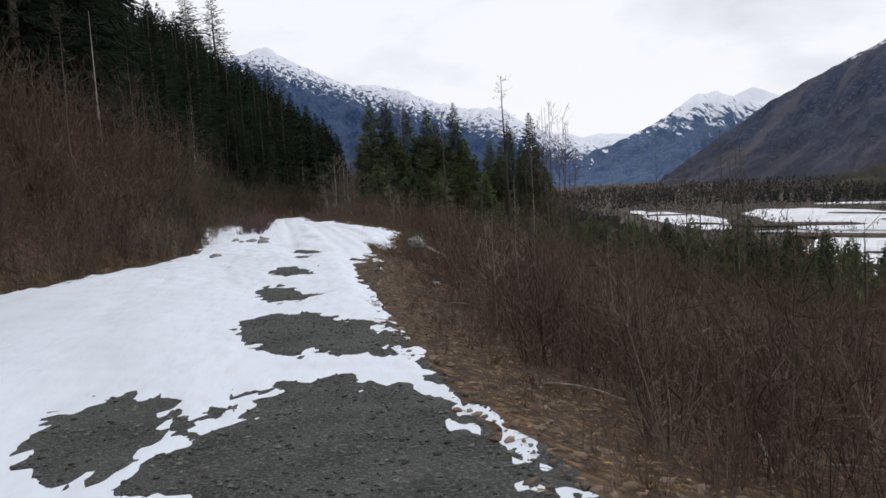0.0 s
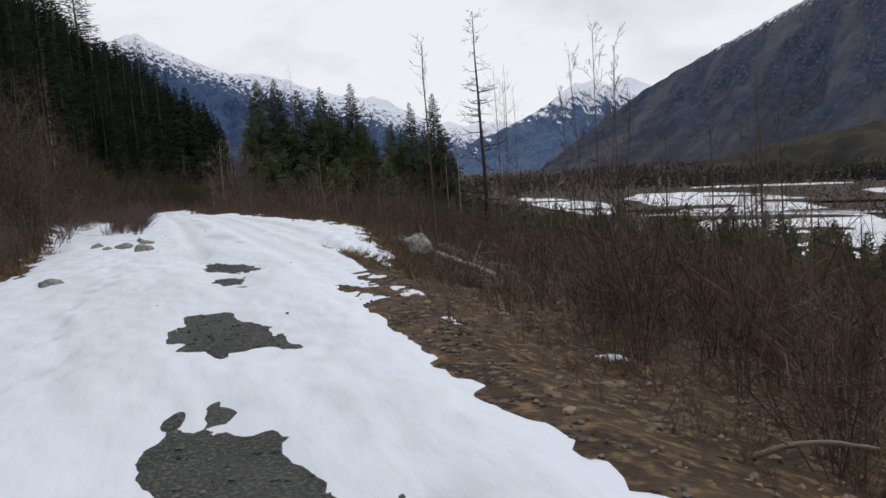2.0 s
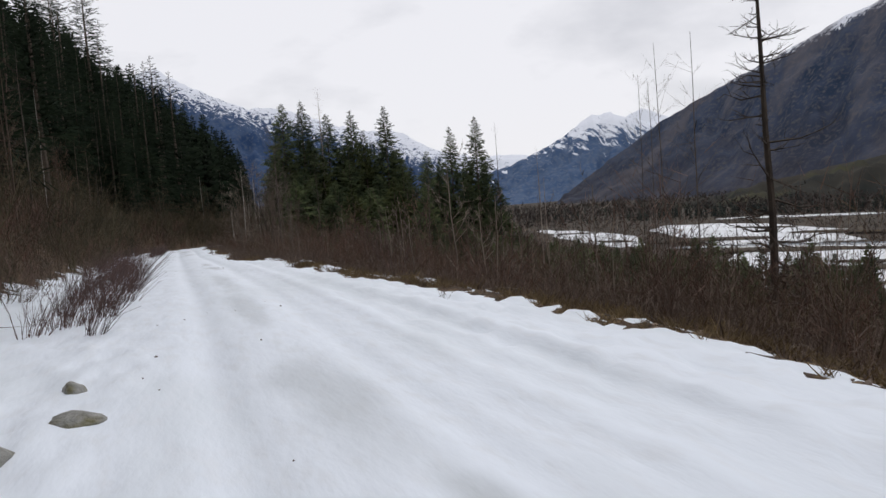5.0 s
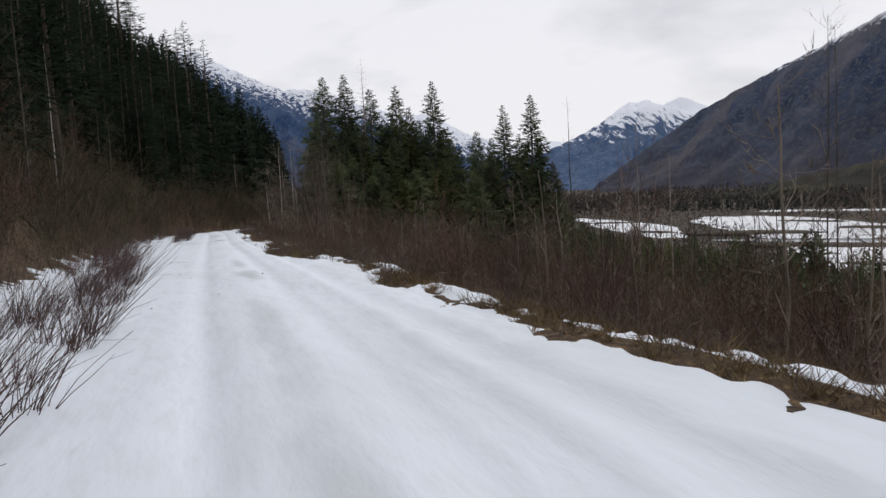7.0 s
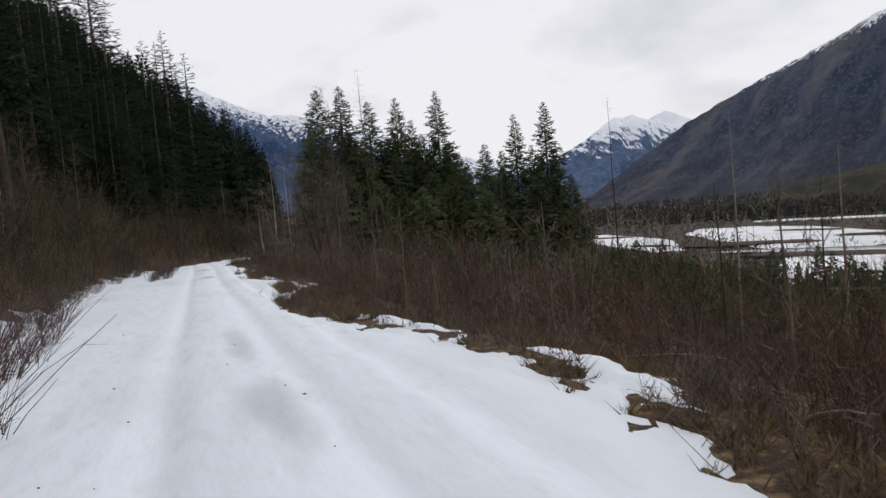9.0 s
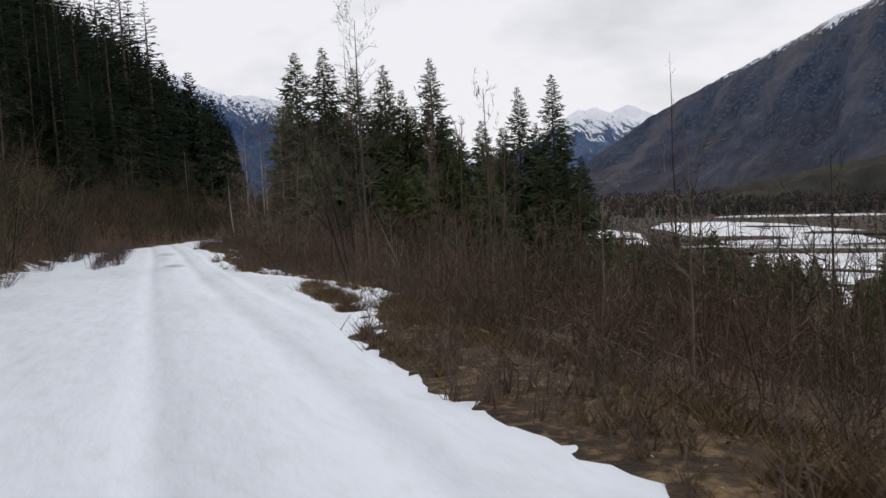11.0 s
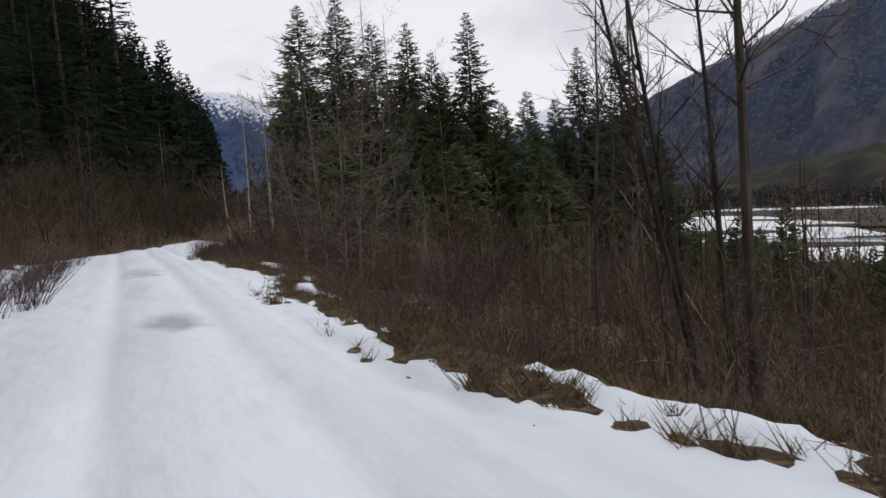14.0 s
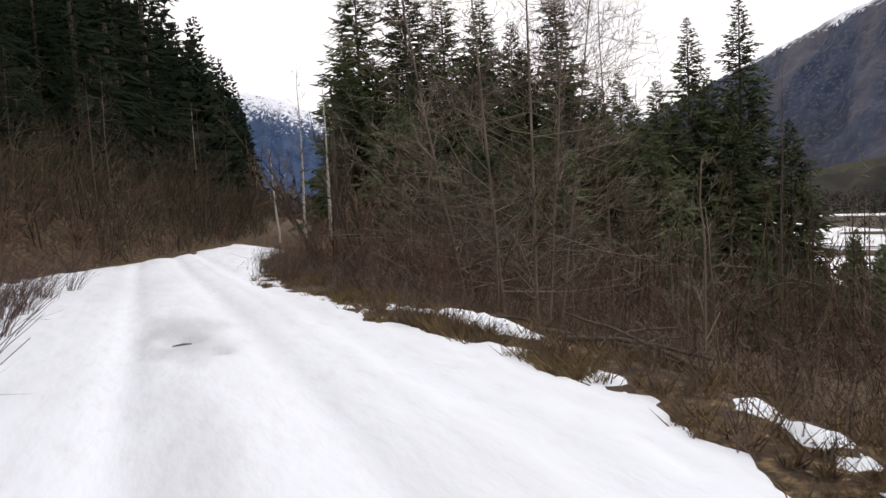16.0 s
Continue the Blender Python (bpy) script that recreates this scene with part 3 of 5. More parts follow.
for k in range(8):                     # grass showing through the melting snow
    x, y, along, across, turn = FIELDS[(1, 0, 1, 2)[k % 4]][:5]
    u, w = rng_flats.uniform(-0.75, 0.75) * along, rng_flats.uniform(-0.6, 0.6) * across
    c, q = math.cos(radians(turn)), math.sin(radians(turn))
    flat_patch("marsh_bar", M_FLATS, x + u * c - w * q, y + u * q + w * c, rng_flats.uniform(14, 38), rng_flats.uniform(2.5, 6), rng_flats.uniform(-75, -40), 40 + k, "low brown grass showing through the melting snow", "marsh", 2.0 + 0.02 * k)
flat_patch("frozen_channel", M_ICE, 372, 452, 88, 8, -58, 10, "dark open channel in the river ice", "river", 1.9)


# ---- mountains ----
def mountain(name, mat, az, el, dist, depth, relief, seed, label, nu=240, nv=60, octaves=5):
    """A range whose crest stands at bearings az (degrees from the road's line) and elevations el, with ribs and gullies down to the valley."""
    u = np.linspace(az[0], az[-1], nu)
    e = np.interp(u, az, el)
    d0 = np.interp(u, np.linspace(az[0], az[-1], len(dist)), dist)
    crest = d0 * np.tan(np.radians(e))
    crest = crest + relief * 0.14 * fbm(u * 1.9, u * 0 + seed, 4, seed)
    v = np.concatenate([[-0.25, -0.1], np.linspace(0, 1, nv)])
    U, V = np.meshgrid(u, v, indexing="ij")
    C, D0 = np.repeat(crest[:, None], len(v), 1), np.repeat(d0[:, None], len(v), 1)
    R = D0 - V * depth
    fall = np.where(V >= 0, (1 - np.clip(V, 0, 1)) ** 1.12, 1 + V * 2.5)
    Z = -60 + (C + 60) * fall
    ang = np.radians(U)
    X, Y = R * np.sin(ang), 50 + R * np.cos(ang)
    k = 9.0 / depth
    ribs = 1 - 2 * np.abs(fbm(U * 0.55 + V * 0.8, V * 1.5 + seed, 4, seed + 3))
    bulk = np.clip(V, 0, 1) ** 0.6 * (1 - np.clip(V, 0, 1)) * 3.2
    Z = Z + relief * bulk * (0.75 * (ribs - 0.5) + 0.6 * fbm(X * k, Y * k, octaves, seed + 9))
    mesh = fast_mesh(name, np.stack([X, Y, Z], -1).reshape(-1, 3), grid_faces(nu, len(v)), True)
    return tagged(solid(name, mesh, mat), label, "mountain", kind="structure")


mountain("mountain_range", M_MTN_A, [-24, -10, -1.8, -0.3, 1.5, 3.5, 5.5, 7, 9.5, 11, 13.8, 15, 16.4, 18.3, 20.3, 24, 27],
         [7, 8.5, 9.3, 9.8, 8.8, 7.7, 6.9, 6.95, 6.3, 5.6, 4.8, 4.85, 4.4, 3.3, 2.4, 1.2, 0.2], [3600, 3600], 900, 80, 1, "forested mountain range with snowy crests, blue haze painted in")
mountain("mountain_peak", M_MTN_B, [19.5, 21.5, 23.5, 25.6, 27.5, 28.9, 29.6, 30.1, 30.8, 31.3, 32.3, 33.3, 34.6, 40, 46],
         [0.3, 0.9, 1.6, 2.45, 3.3, 4.35, 4.7, 4.62, 4.72, 4.4, 4.15, 3.8, 3.3, 2.4, 1.6], [3300, 3300], 700, 45, 2, "forested peak with a streaked snowy top, tinted with painted blue haze")
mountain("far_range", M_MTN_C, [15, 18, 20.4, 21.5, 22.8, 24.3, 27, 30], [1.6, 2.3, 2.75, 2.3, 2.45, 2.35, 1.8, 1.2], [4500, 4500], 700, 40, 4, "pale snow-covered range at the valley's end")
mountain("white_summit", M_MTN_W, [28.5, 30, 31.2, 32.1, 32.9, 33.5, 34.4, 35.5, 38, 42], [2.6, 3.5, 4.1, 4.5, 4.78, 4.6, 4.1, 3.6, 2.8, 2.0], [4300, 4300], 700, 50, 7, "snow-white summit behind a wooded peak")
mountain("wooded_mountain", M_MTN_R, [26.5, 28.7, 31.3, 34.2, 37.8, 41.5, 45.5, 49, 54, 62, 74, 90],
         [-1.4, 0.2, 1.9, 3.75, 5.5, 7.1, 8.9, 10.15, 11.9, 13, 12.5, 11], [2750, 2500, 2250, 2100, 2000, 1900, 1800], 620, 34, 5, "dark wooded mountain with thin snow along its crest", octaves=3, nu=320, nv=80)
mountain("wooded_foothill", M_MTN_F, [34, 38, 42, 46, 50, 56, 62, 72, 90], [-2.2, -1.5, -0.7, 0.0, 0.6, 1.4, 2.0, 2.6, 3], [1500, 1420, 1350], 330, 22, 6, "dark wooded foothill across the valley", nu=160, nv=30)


# ---- plants ----
rng = np.random.default_rng(7)


def unit(v):
    return v / np.maximum(np.linalg.norm(v, axis=-1, keepdims=True), 1e-9)


def shrub_arrays(seed, height, spread, stems, twigs, thick, lean=(0, 0), thin=False, fat=1.0, shoot=1.0):
    """A leafless bush: splayed stems in two bends, and many fine twigs that reach upwards."""
    g = np.random.default_rng(seed)
    a = g.uniform(0, 2 * math.pi, stems)
    tilt = g.uniform(0.05, 0.75, stems) * spread
    h = height * g.uniform(0.55, 1.0, stems)
    out = np.stack([np.cos(a) * tilt + lean[0], np.sin(a) * tilt + lean[1], np.ones(stems)], -1)
    base = np.stack([np.cos(a), np.sin(a), np.zeros(stems)], -1) * g.uniform(0, 0.22, stems)[:, None] * spread
    base[:, 2] = -0.12
    p1 = base + out * (h * 0.45)[:, None] + g.normal(0, 0.05, (stems, 3)) * height * 0.4
    up = unit(out * [0.9, 0.9, 1] + g.normal(0, 0.16, (stems, 3)))
    p2 = p1 + up * (h * 0.6)[:, None]
    r = thick * g.uniform(0.7, 1.3, stems)
    wood = merge([sticks(base, p1, r, r * 0.65), sticks(p1, p2, r * 0.65, r * 0.2)])
    k = g.integers(0, stems, twigs)
    f = g.uniform(0.0, 1.0, twigs)[:, None]
    low = (g.uniform(0, 1, twigs) < 0.5)[:, None]
    start = np.where(low, base[k] + (p1[k] - base[k]) * (0.25 + 0.75 * f), p1[k] + (p2[k] - p1[k]) * f)
    way = unit(unit(p2[k] - base[k]) * 0.45 + g.normal(0, 0.62, (twigs, 3)) + [0, 0, 0.3])
    length = shoot * height * g.uniform(0.14, 0.40, twigs)
    end = start + way * length[:, None]
    end[:, 2] = np.maximum(end[:, 2], 0.05)
    # side shoots from the twigs
    j = g.integers(0, twigs, twigs)
    q = g.uniform(0.3, 0.9, twigs)[:, None]
    s2 = start[j] + (end[j] - start[j]) * q
    e2 = s2 + unit(way[j] * 0.8 + g.normal(0, 0.6, (twigs, 3)) + [0, 0, 0.2]) * (length[j] * g.uniform(0.3, 0.7, twigs))[:, None]
    e2[:, 2] = np.maximum(e2[:, 2], 0.05)
    p, q, r = np.concatenate([start, s2]), np.concatenate([end, e2]), thick * fat * g.uniform(0.28, 0.5, 2 * twigs)
    fine = blades(p, q, r * 1.3, seed) if thin else spikes(p, q, r)
    return wood, fine


def willow_arrays(seed, height, stems, lean, stout=1.0):
    """A clump of long whippy stems that arch outwards from one foot, with a few side shoots."""
    g = np.random.default_rng(seed)
    a = g.uniform(0, 2 * math.pi, stems)
    out = np.stack([np.cos(a), np.sin(a), np.zeros(stems)], -1) * (g.uniform(0.05, 0.5, stems) ** 0.8)[:, None]
    out[:, 0] += lean * g.uniform(0.3, 1.2, stems)
    h = height * g.uniform(0.5, 1.0, stems)
    p = [np.stack([np.cos(a), np.sin(a), np.zeros(stems)], -1) * g.uniform(0, 0.20, (stems, 1)) - [0, 0, 0.1]]
    for k in range(1, 5):
        f = k / 4
        p.append(p[0] + out * (h * f ** 1.35)[:, None] + np.stack([0 * h, 0 * h, h * (f - 0.14 * f * f)], -1) + g.normal(0, 0.012 * height, (stems, 3)))
    r = 0.0075 * stout * g.uniform(0.7, 1.2, stems)
    wood = merge([sticks(p[k], p[k + 1], r * (1 - 0.2 * k), r * (0.8 - 0.2 * k) + 0.0006) for k in range(4)])
    j = g.integers(0, stems, stems * 3)
    k = g.integers(1, 4, stems * 3)
    q = np.stack(p)
    s = q[k, j] + (q[k + 1, j] - q[k, j]) * g.uniform(0, 1, (stems * 3, 1))
    e = s + (unit(q[k + 1, j] - q[k, j]) + g.normal(0, 0.35, s.shape)) * (height * g.uniform(0.08, 0.24, stems * 3))[:, None]
    return wood, spikes(s, e, np.full(stems * 3, 0.0032 * stout))


def conifer_arrays(seed, height, radius, levels, boughs, sprays, bare_foot=0.06, droop=0.25, ragged=0.3, blade=0.2):
    """A spruce: tapered trunk, and whorls of boughs, each a spray of needle-covered shoots."""
    g = np.random.default_rng(seed)
    bend = g.normal(0, 0.012, 2) * height
    zs = np.array([-0.5, 0.35 * height, 0.75 * height, height])
    mid = np.stack([np.interp(zs, [0, height * 0.6, height], [0, b, b * 0.6]) for b in bend] + [zs], -1)
    rr = height * 0.011 * np.array([1.25, 0.85, 0.4, 0.06])
    trunk = tube(mid, rr)
    n = levels * boughs
    f = np.clip(bare_foot + (1 - bare_foot) * (np.arange(n) + g.uniform(-0.5, 0.5, n)) / n, bare_foot, 0.99)
    f = f ** 0.92
    a = np.arange(n) * 2.39996 + g.normal(0, 0.35, n)
    reach = radius * ((1 - f) ** 0.72 * (0.62 + 0.38 * np.minimum(1.0, f / 0.2)) + 0.03) * g.uniform(1 - ragged, 1 + 0.7 * ragged, n)
    z0 = f * height
    cx, cy = (np.interp(z0, [0, height * 0.6, height], [0, b, b * 0.6]) for b in bend)
    lift = (0.55 * f - droop) * reach
    o = np.stack([cx, cy, z0], -1)
    tip = o + np.stack([np.cos(a) * reach, np.sin(a) * reach, lift], -1)
    w = blade * (0.75 + 0.25 * (1 - f)) * (reach / max(radius, 0.1) + 0.34)
    starts, ends, widths = [o], [tip], [w]
    for s in range(sprays - 1):
        t = g.uniform(0.25, 0.95, n)[:, None]
        side = a + g.choice([-1, 1], n) * g.uniform(0.3, 1.1, n)
        ln = reach * g.uniform(0.22, 0.48, n)
        b0 = o + (tip - o) * t
        starts.append(b0)
        ends.append(b0 + np.stack([np.cos(side) * ln, np.sin(side) * ln, lift * 0.3 - 0.5 * ln * g.uniform(-0.5, 1.4, n)], -1))
        widths.append(w * g.uniform(0.5, 0.9, n))
    top = np.array([[bend[0] * 0.6, bend[1] * 0.6, height * 0.95]])
    crown = merge([fronds(np.concatenate(starts), np.concatenate(ends), np.concatenate(widths)),
                   spikes(top, top + [[0, 0, height * 0.06]], [blade * 0.25])])
    return trunk, crown


def bare_tree_arrays(seed, height, radius, limbs, depth, spread, up=0.45, start=0.25, lean=(0, 0), twig=0.35, crook=0.03):
    """A leafless tree: a slightly crooked tapered trunk, limbs, branches and twigs."""
    g = np.random.default_rng(seed)
    n = 7
    t = np.linspace(0, 1, n)
    mid = np.stack([lean[0] * t * height + np.cumsum(g.normal(0, crook, n)) * height * 0.1, lean[1] * t * height + np.cumsum(g.normal(0, crook, n)) * height * 0.1, t * height - 0.3], -1)
    rad = radius * (1 - t) ** 0.9 + 0.008
    trunk = tube(mid, rad)
    f = start + (1 - start) * g.uniform(0, 1, limbs) ** 0.9
    at = np.stack([np.interp(f, t, mid[:, k]) for k in range(3)], -1)
    a = g.uniform(0, 2 * math.pi, limbs)
    way = unit(np.stack([np.cos(a), np.sin(a), g.normal(up, 0.25, limbs)], -1))
    length = height * spread * g.uniform(0.5, 1.0, limbs) * (1.15 - 0.75 * f)
    r = np.interp(f, t, rad) * 0.42
    branch = []
    p, w, ln, rr = at, way, length, r
    for level in range(depth):
        m = p + w * (ln * 0.5)[:, None] + g.normal(0, 0.085, p.shape) * ln[:, None]
        e = m + unit(w + [0, 0, 0.22 * (up >= 0)] + g.normal(0, 0.12, p.shape)) * (ln * 0.5)[:, None]
        branch += [sticks(p, m, rr, rr * 0.62), sticks(m, e, rr * 0.62, rr * 0.22)]
        kids = 4 if level == 0 else 3
        k = np.repeat(np.arange(len(p)), kids)
        q = g.uniform(0, 1, len(k))[:, None]
        p, w0 = np.where(q < 0.5, p[k] + (m[k] - p[k]) * (0.5 + q), m[k] + (e[k] - m[k]) * (2 * q - 1)), w[k]
        w = unit(w0 + g.normal(0, 0.5, w0.shape) + [0, 0, 0.18 * (up >= 0)])
        ln, rr = ln[k] * g.uniform(0.25, 0.6, len(k)), np.maximum(rr[k] * 0.42, 0.0055)
    tw = spikes(p, p + w * (ln * (twig / 0.35))[:, None], np.maximum(rr, 0.0065))
    v1, f1 = merge(branch)
    tri = np.concatenate([f1[:, [0, 1, 2]], f1[:, [0, 2, 3]]])
    return trunk, merge([(v1, tri), tw])


def plant(name, parts, label, category, group=""):
    """A top-level plant standing at the origin, out of named meshes."""
    root = tagged(new(name), label, category, group)
    for part_name, (v, f), mat in parts:
        solid(part_name, fast_mesh(part_name, v, f), mat, root)
    return root


def set_at(root, x, y, size=1.0, turn=0.0, sink=0.0, z=None):
    zz = float(land(x, y)) - sink if z is None else z
    return Matrix.Translation((x, y, zz)) @ Matrix.Rotation(turn, 4, "Z") @ Matrix.Diagonal((size, size, size, 1))


def plant_out(root, rows):
    """The plant at the first row's place, and copies at the others: rows of x, y, size, turn."""
    for k, (x, y, size, turn) in enumerate(rows):
        m = set_at(root, x, y, size, turn)
        if k:
            copy_thing(root, m)
        else:
            first = m
    root.matrix_basis = first


# spruces of the tall clump below the road: x, y, height of the top, reach
CLUMP = [(21.7, 189, 19.0, 2.9), (24.1, 182.2, 18.4, 2.6), (34.6, 189, 17.2, 2.7), (39.4, 182.7, 17.0, 2.6), (50.3, 176, 11.9, 2.3), (54.8, 173.7, 13.3, 2.6),
         (48.3, 185, 8.1, 2.6), (29.3, 187, 16.4, 2.9), (53.2, 177.5, 6.9, 2.3), (26.0, 190, 12.0, 3.0), (31.5, 184, 10.0, 3.0), (43.0, 187, 9.0, 2.8),
         (19.5, 186, 11.5, 2.8), (46.0, 179, 4.0, 2.7), (41.5, 178, 6.0, 2.8), (57.0, 178, 4.5, 2.6), (23.0, 178, 6.0, 2.7), (36.5, 178, 4.0, 2.7), (51.5, 171, 2.0, 2.4), (28.0, 176, 3.0, 2.6),
         (18.5, 181, 7.5, 2.8), (20.5, 174, 4.0, 2.8), (32.0, 180, 7.0, 3.0), (38.0, 186, 10.5, 3.0), (41.0, 184, 8.0, 3.0), (47.5, 175, 3.5, 2.7), (33.5, 173, 1.5, 2.7), (43.5, 172, 0.5, 2.7), (25.5, 170, 0.5, 2.6), (56.5, 170, 1.5, 2.6), (49.5, 180, 6.5, 2.6)]
for k, (x, y, top, reach) in enumerate(CLUMP):
    tall = top - float(land(x, y))
    trunk, crown = conifer_arrays(100 + k, tall, reach * (1.8 if k < 9 else 1.6), int(24 + tall * 1.0), 8, 14, bare_foot=0.06, droop=0.30, ragged=0.55, blade=0.17)
    tree = plant("spruce_tree", (("trunk", trunk, M_BARK), ("crown", crown, M_NEEDLE_C)), "tall dark green spruce in a clump below the road", "tree", "clump of tall spruces")
    tree.matrix_basis = set_at(tree, x, y)
for k, (x, y, top, reach) in enumerate([(36.0, 184, 12.7, 2.9), (35.5, 181, 9.5, 3.2), (33.0, 186, 11.0, 3.0), (44.5, 183, 5.0, 3.0), (27.0, 181, 8.5, 3.0), (38.5, 174, 3.0, 3.1), (30.0, 171, 1.5, 3.0), (21.5, 184, 9.0, 3.0)]):
    tall = top - float(land(x, y))
    trunk, crown = conifer_arrays(140 + k, tall, reach * 1.45, int(16 + tall * 0.7), 7, 13, bare_foot=0.12, droop=0.05, ragged=0.45, blade=0.21)
    tree = plant("pine_tree", (("trunk", trunk, M_BARK), ("crown", crown, M_NEEDLE_Y)), "yellow-green pine among taller dark spruces", "tree", "clump of tall spruces")
    tree.matrix_basis = set_at(tree, x, y)
tall = 21.4 - float(land(28.0, 185))
trunk, twigs = bare_tree_arrays(160, tall, 0.22, 70, 1, 0.09, up=0.05, start=0.45, crook=0.01)
tree = plant("dead_spruce", (("trunk", trunk, M_DEAD), ("crown", twigs, M_DEAD)), "bare dead spire standing among green spruces", "tree")
tree.matrix_basis = set_at(tree, 28.0, 185)

# the wooded hillside
HILL = [conifer_arrays(200 + k, h, r, 23, 6, 7, bare_foot=0.05, droop=0.28, ragged=0.45, blade=0.135) for k, (h, r) in enumerate(((20, 4.0), (17, 3.8), (14, 3.6), (23, 4.2)))]
CLOSE = [conifer_arrays(220 + k, h, r, 28, 7, 14, bare_foot=0.05, droop=0.32, ragged=0.5, blade=0.07) for k, (h, r) in enumerate(((18, 3.8), (15, 3.6)))]
hill_rows = []
while len(hill_rows) < 620:
    y = rng.uniform(-12, 335)
    up = (4.8 if 42 < y < 140 else 6.0) + 58 * rng.uniform(0, 1) ** 1.45
    if y > 100:
        up += 4 if y < 150 else 1.5
    if y < 30:
        up += 5
    elif y < 125:
        up += 3.5
    x = float(left_foot(y)) - up
    if all((x - q[0]) ** 2 + (y - q[1]) ** 2 > 6.0 for q in hill_rows):
        hill_rows.append((x, y, rng.uniform(0.75, 1.15) * (1.22 if y < 115 else 1.08), rng.uniform(0, 6.28)))
hill_rows.sort(key=lambda q: math.hypot(q[0], max(0, q[1] - 140)))
HILL_LABEL = "dark spruce on the steep wooded hillside"
for k, (trunk, crown) in enumerate(CLOSE):
    tree = plant("spruce_tree", (("trunk", trunk, M_BARK), ("crown", crown, M_NEEDLE)), HILL_LABEL, "tree", "spruces on the hillside")
    plant_out(tree, hill_rows[k:100:2])
for k, (trunk, crown) in enumerate(HILL):
    tree = plant("spruce_tree", (("trunk", trunk, M_BARK), ("crown", crown, M_NEEDLE)), HILL_LABEL, "tree", "spruces on the hillside")
    plant_out(tree, hill_rows[100 + k:300:4])
    far = np.array([(x, y, float(land(x, y)), s, t) for x, y, s, t in hill_rows[300 + k::4]])
    v, f = scatter(*conifer_arrays(230 + k, 19, 4.0, 18, 6, 2, bare_foot=0.05, droop=0.28, ragged=0.35, blade=0.5)[1], far)
    tagged(solid("hillside_spruces", fast_mesh("hillside_spruces", v, f), M_NEEDLE), "dense dark spruce wood high on the hillside", "forest", kind="stuff")

for seed, x, y, top, reach, label in ((241, -12.9, 213, 50.6, 6.4, "tall spruce standing above the hillside wood"), (242, -10.7, 115, 24.4, 3.6, "slim tall spruce standing out of the hillside wood"), (243, -19.4, 213, 50.2, 6.8, "tall spruce standing above the hillside wood")):
    tall = top - float(land(x, y))
    trunk, crown = conifer_arrays(seed, tall, reach, 34, 7, 9, bare_foot=0.3, droop=0.2, ragged=0.5, blade=0.13)
    tree = plant("spruce_tree", (("trunk", trunk, M_BARK), ("crown", crown, M_NEEDLE)), label, "tree", "spruces on the hillside")
    tree.matrix_basis = set_at(tree, x, y)

# young spruces on the slope towards the valley floor
def slope_top(x, y, slack):
    """How high the growth on the slope reaches: a line falling away from the road."""
    d, bearing = math.hypot(x, y - 72), math.degrees(math.atan2(x, y - 60))
    return -2.0 - float(np.interp(bearing, [20, 28, 34, 39, 45], [0.040, 0.055, 0.074, 0.094, 0.116])) * d - slack


YOUNG = [conifer_arrays(300 + k, 7.0, r, 24, 6, 3, bare_foot=0.04, blade=0.22) for k, r in enumerate((1.5, 1.8, 2.1))]
young_rows = [(80, 110, 1.0, 0.0), (86, 110, 1.1, 1.0), (74, 110, 0.9, 2.0), (57, 169, 1.0, 0.5), (77, 178, 1.2, 1.5), (78, 173, 1.1, 2.5)]
while len(young_rows) < 200:
    x, y = (rng.uniform(30, 110), rng.uniform(50, 260)) if len(young_rows) < 160 else (rng.uniform(110, 205), rng.uniform(150, 430))
    tall = slope_top(x, y, rng.uniform(-1.5, 2.5)) - float(land(x, y))
    if tall > 2.5:
        young_rows.append((x, y, min(tall, rng.uniform(5, 13)) / 7.0, rng.uniform(0, 6.28)))
while len(young_rows) < 250:           # thicker where the slope levels out
    x, y = rng.uniform(38, 84), rng.uniform(92, 168)
    tall = -1.5 - 0.098 * math.hypot(x, y - 68) + rng.uniform(-2.0, 1.0) - float(land(x, y))
    if tall > 2.0:
        young_rows.append((x, y, min(tall, 11.0) / 7.0, rng.uniform(0, 6.28)))
grove = random.Random(77)
while len(young_rows) < 370:           # the dark screen of spruces before the flats
    x, y = grove.uniform(34, 96), grove.uniform(95, 175)
    d, bearing = math.hypot(x, y - 75), math.degrees(math.atan2(x, y - 75))
    tall = -1.8 - float(np.interp(bearing, [30, 36, 40, 45, 49], [0.062, 0.078, 0.096, 0.113, 0.125])) * d - grove.uniform(-0.5, 1.8) - float(land(x, y))
    if tall > 2.5 and bearing > 31:
        young_rows.append((x, y, min(tall, 13.0) / 7.0, grove.uniform(0, 6.28)))
for k, (trunk, crown) in enumerate(YOUNG):
    tree = plant("young_spruce", (("trunk", trunk, M_BARK), ("crown", crown, M_NEEDLE_C)), "young spruce on the brushy slope above the flats", "tree", "young spruces on the slope")
    plant_out(tree, young_rows[k::3])


# leafless trees: x, y, height of the top, trunk radius, limbs, kind
def bare_tree(seed, x, y, top, radius, limbs, spread, mat, label, name="bare_tree", depth=2, up=0.5, start=0.3, lean=(0, 0), group=""):
    tall = top - float(land(x, y))
    trunk, twigs = bare_tree_arrays(seed, tall, radius, limbs, depth, spread, up, start, lean)
    root = plant(name, (("trunk", trunk, mat), ("crown", twigs, mat if mat is not M_BIRCH else M_TWIG_GREY)), label, "tree", group)
    root.matrix_basis = set_at(root, x, y)
    return root


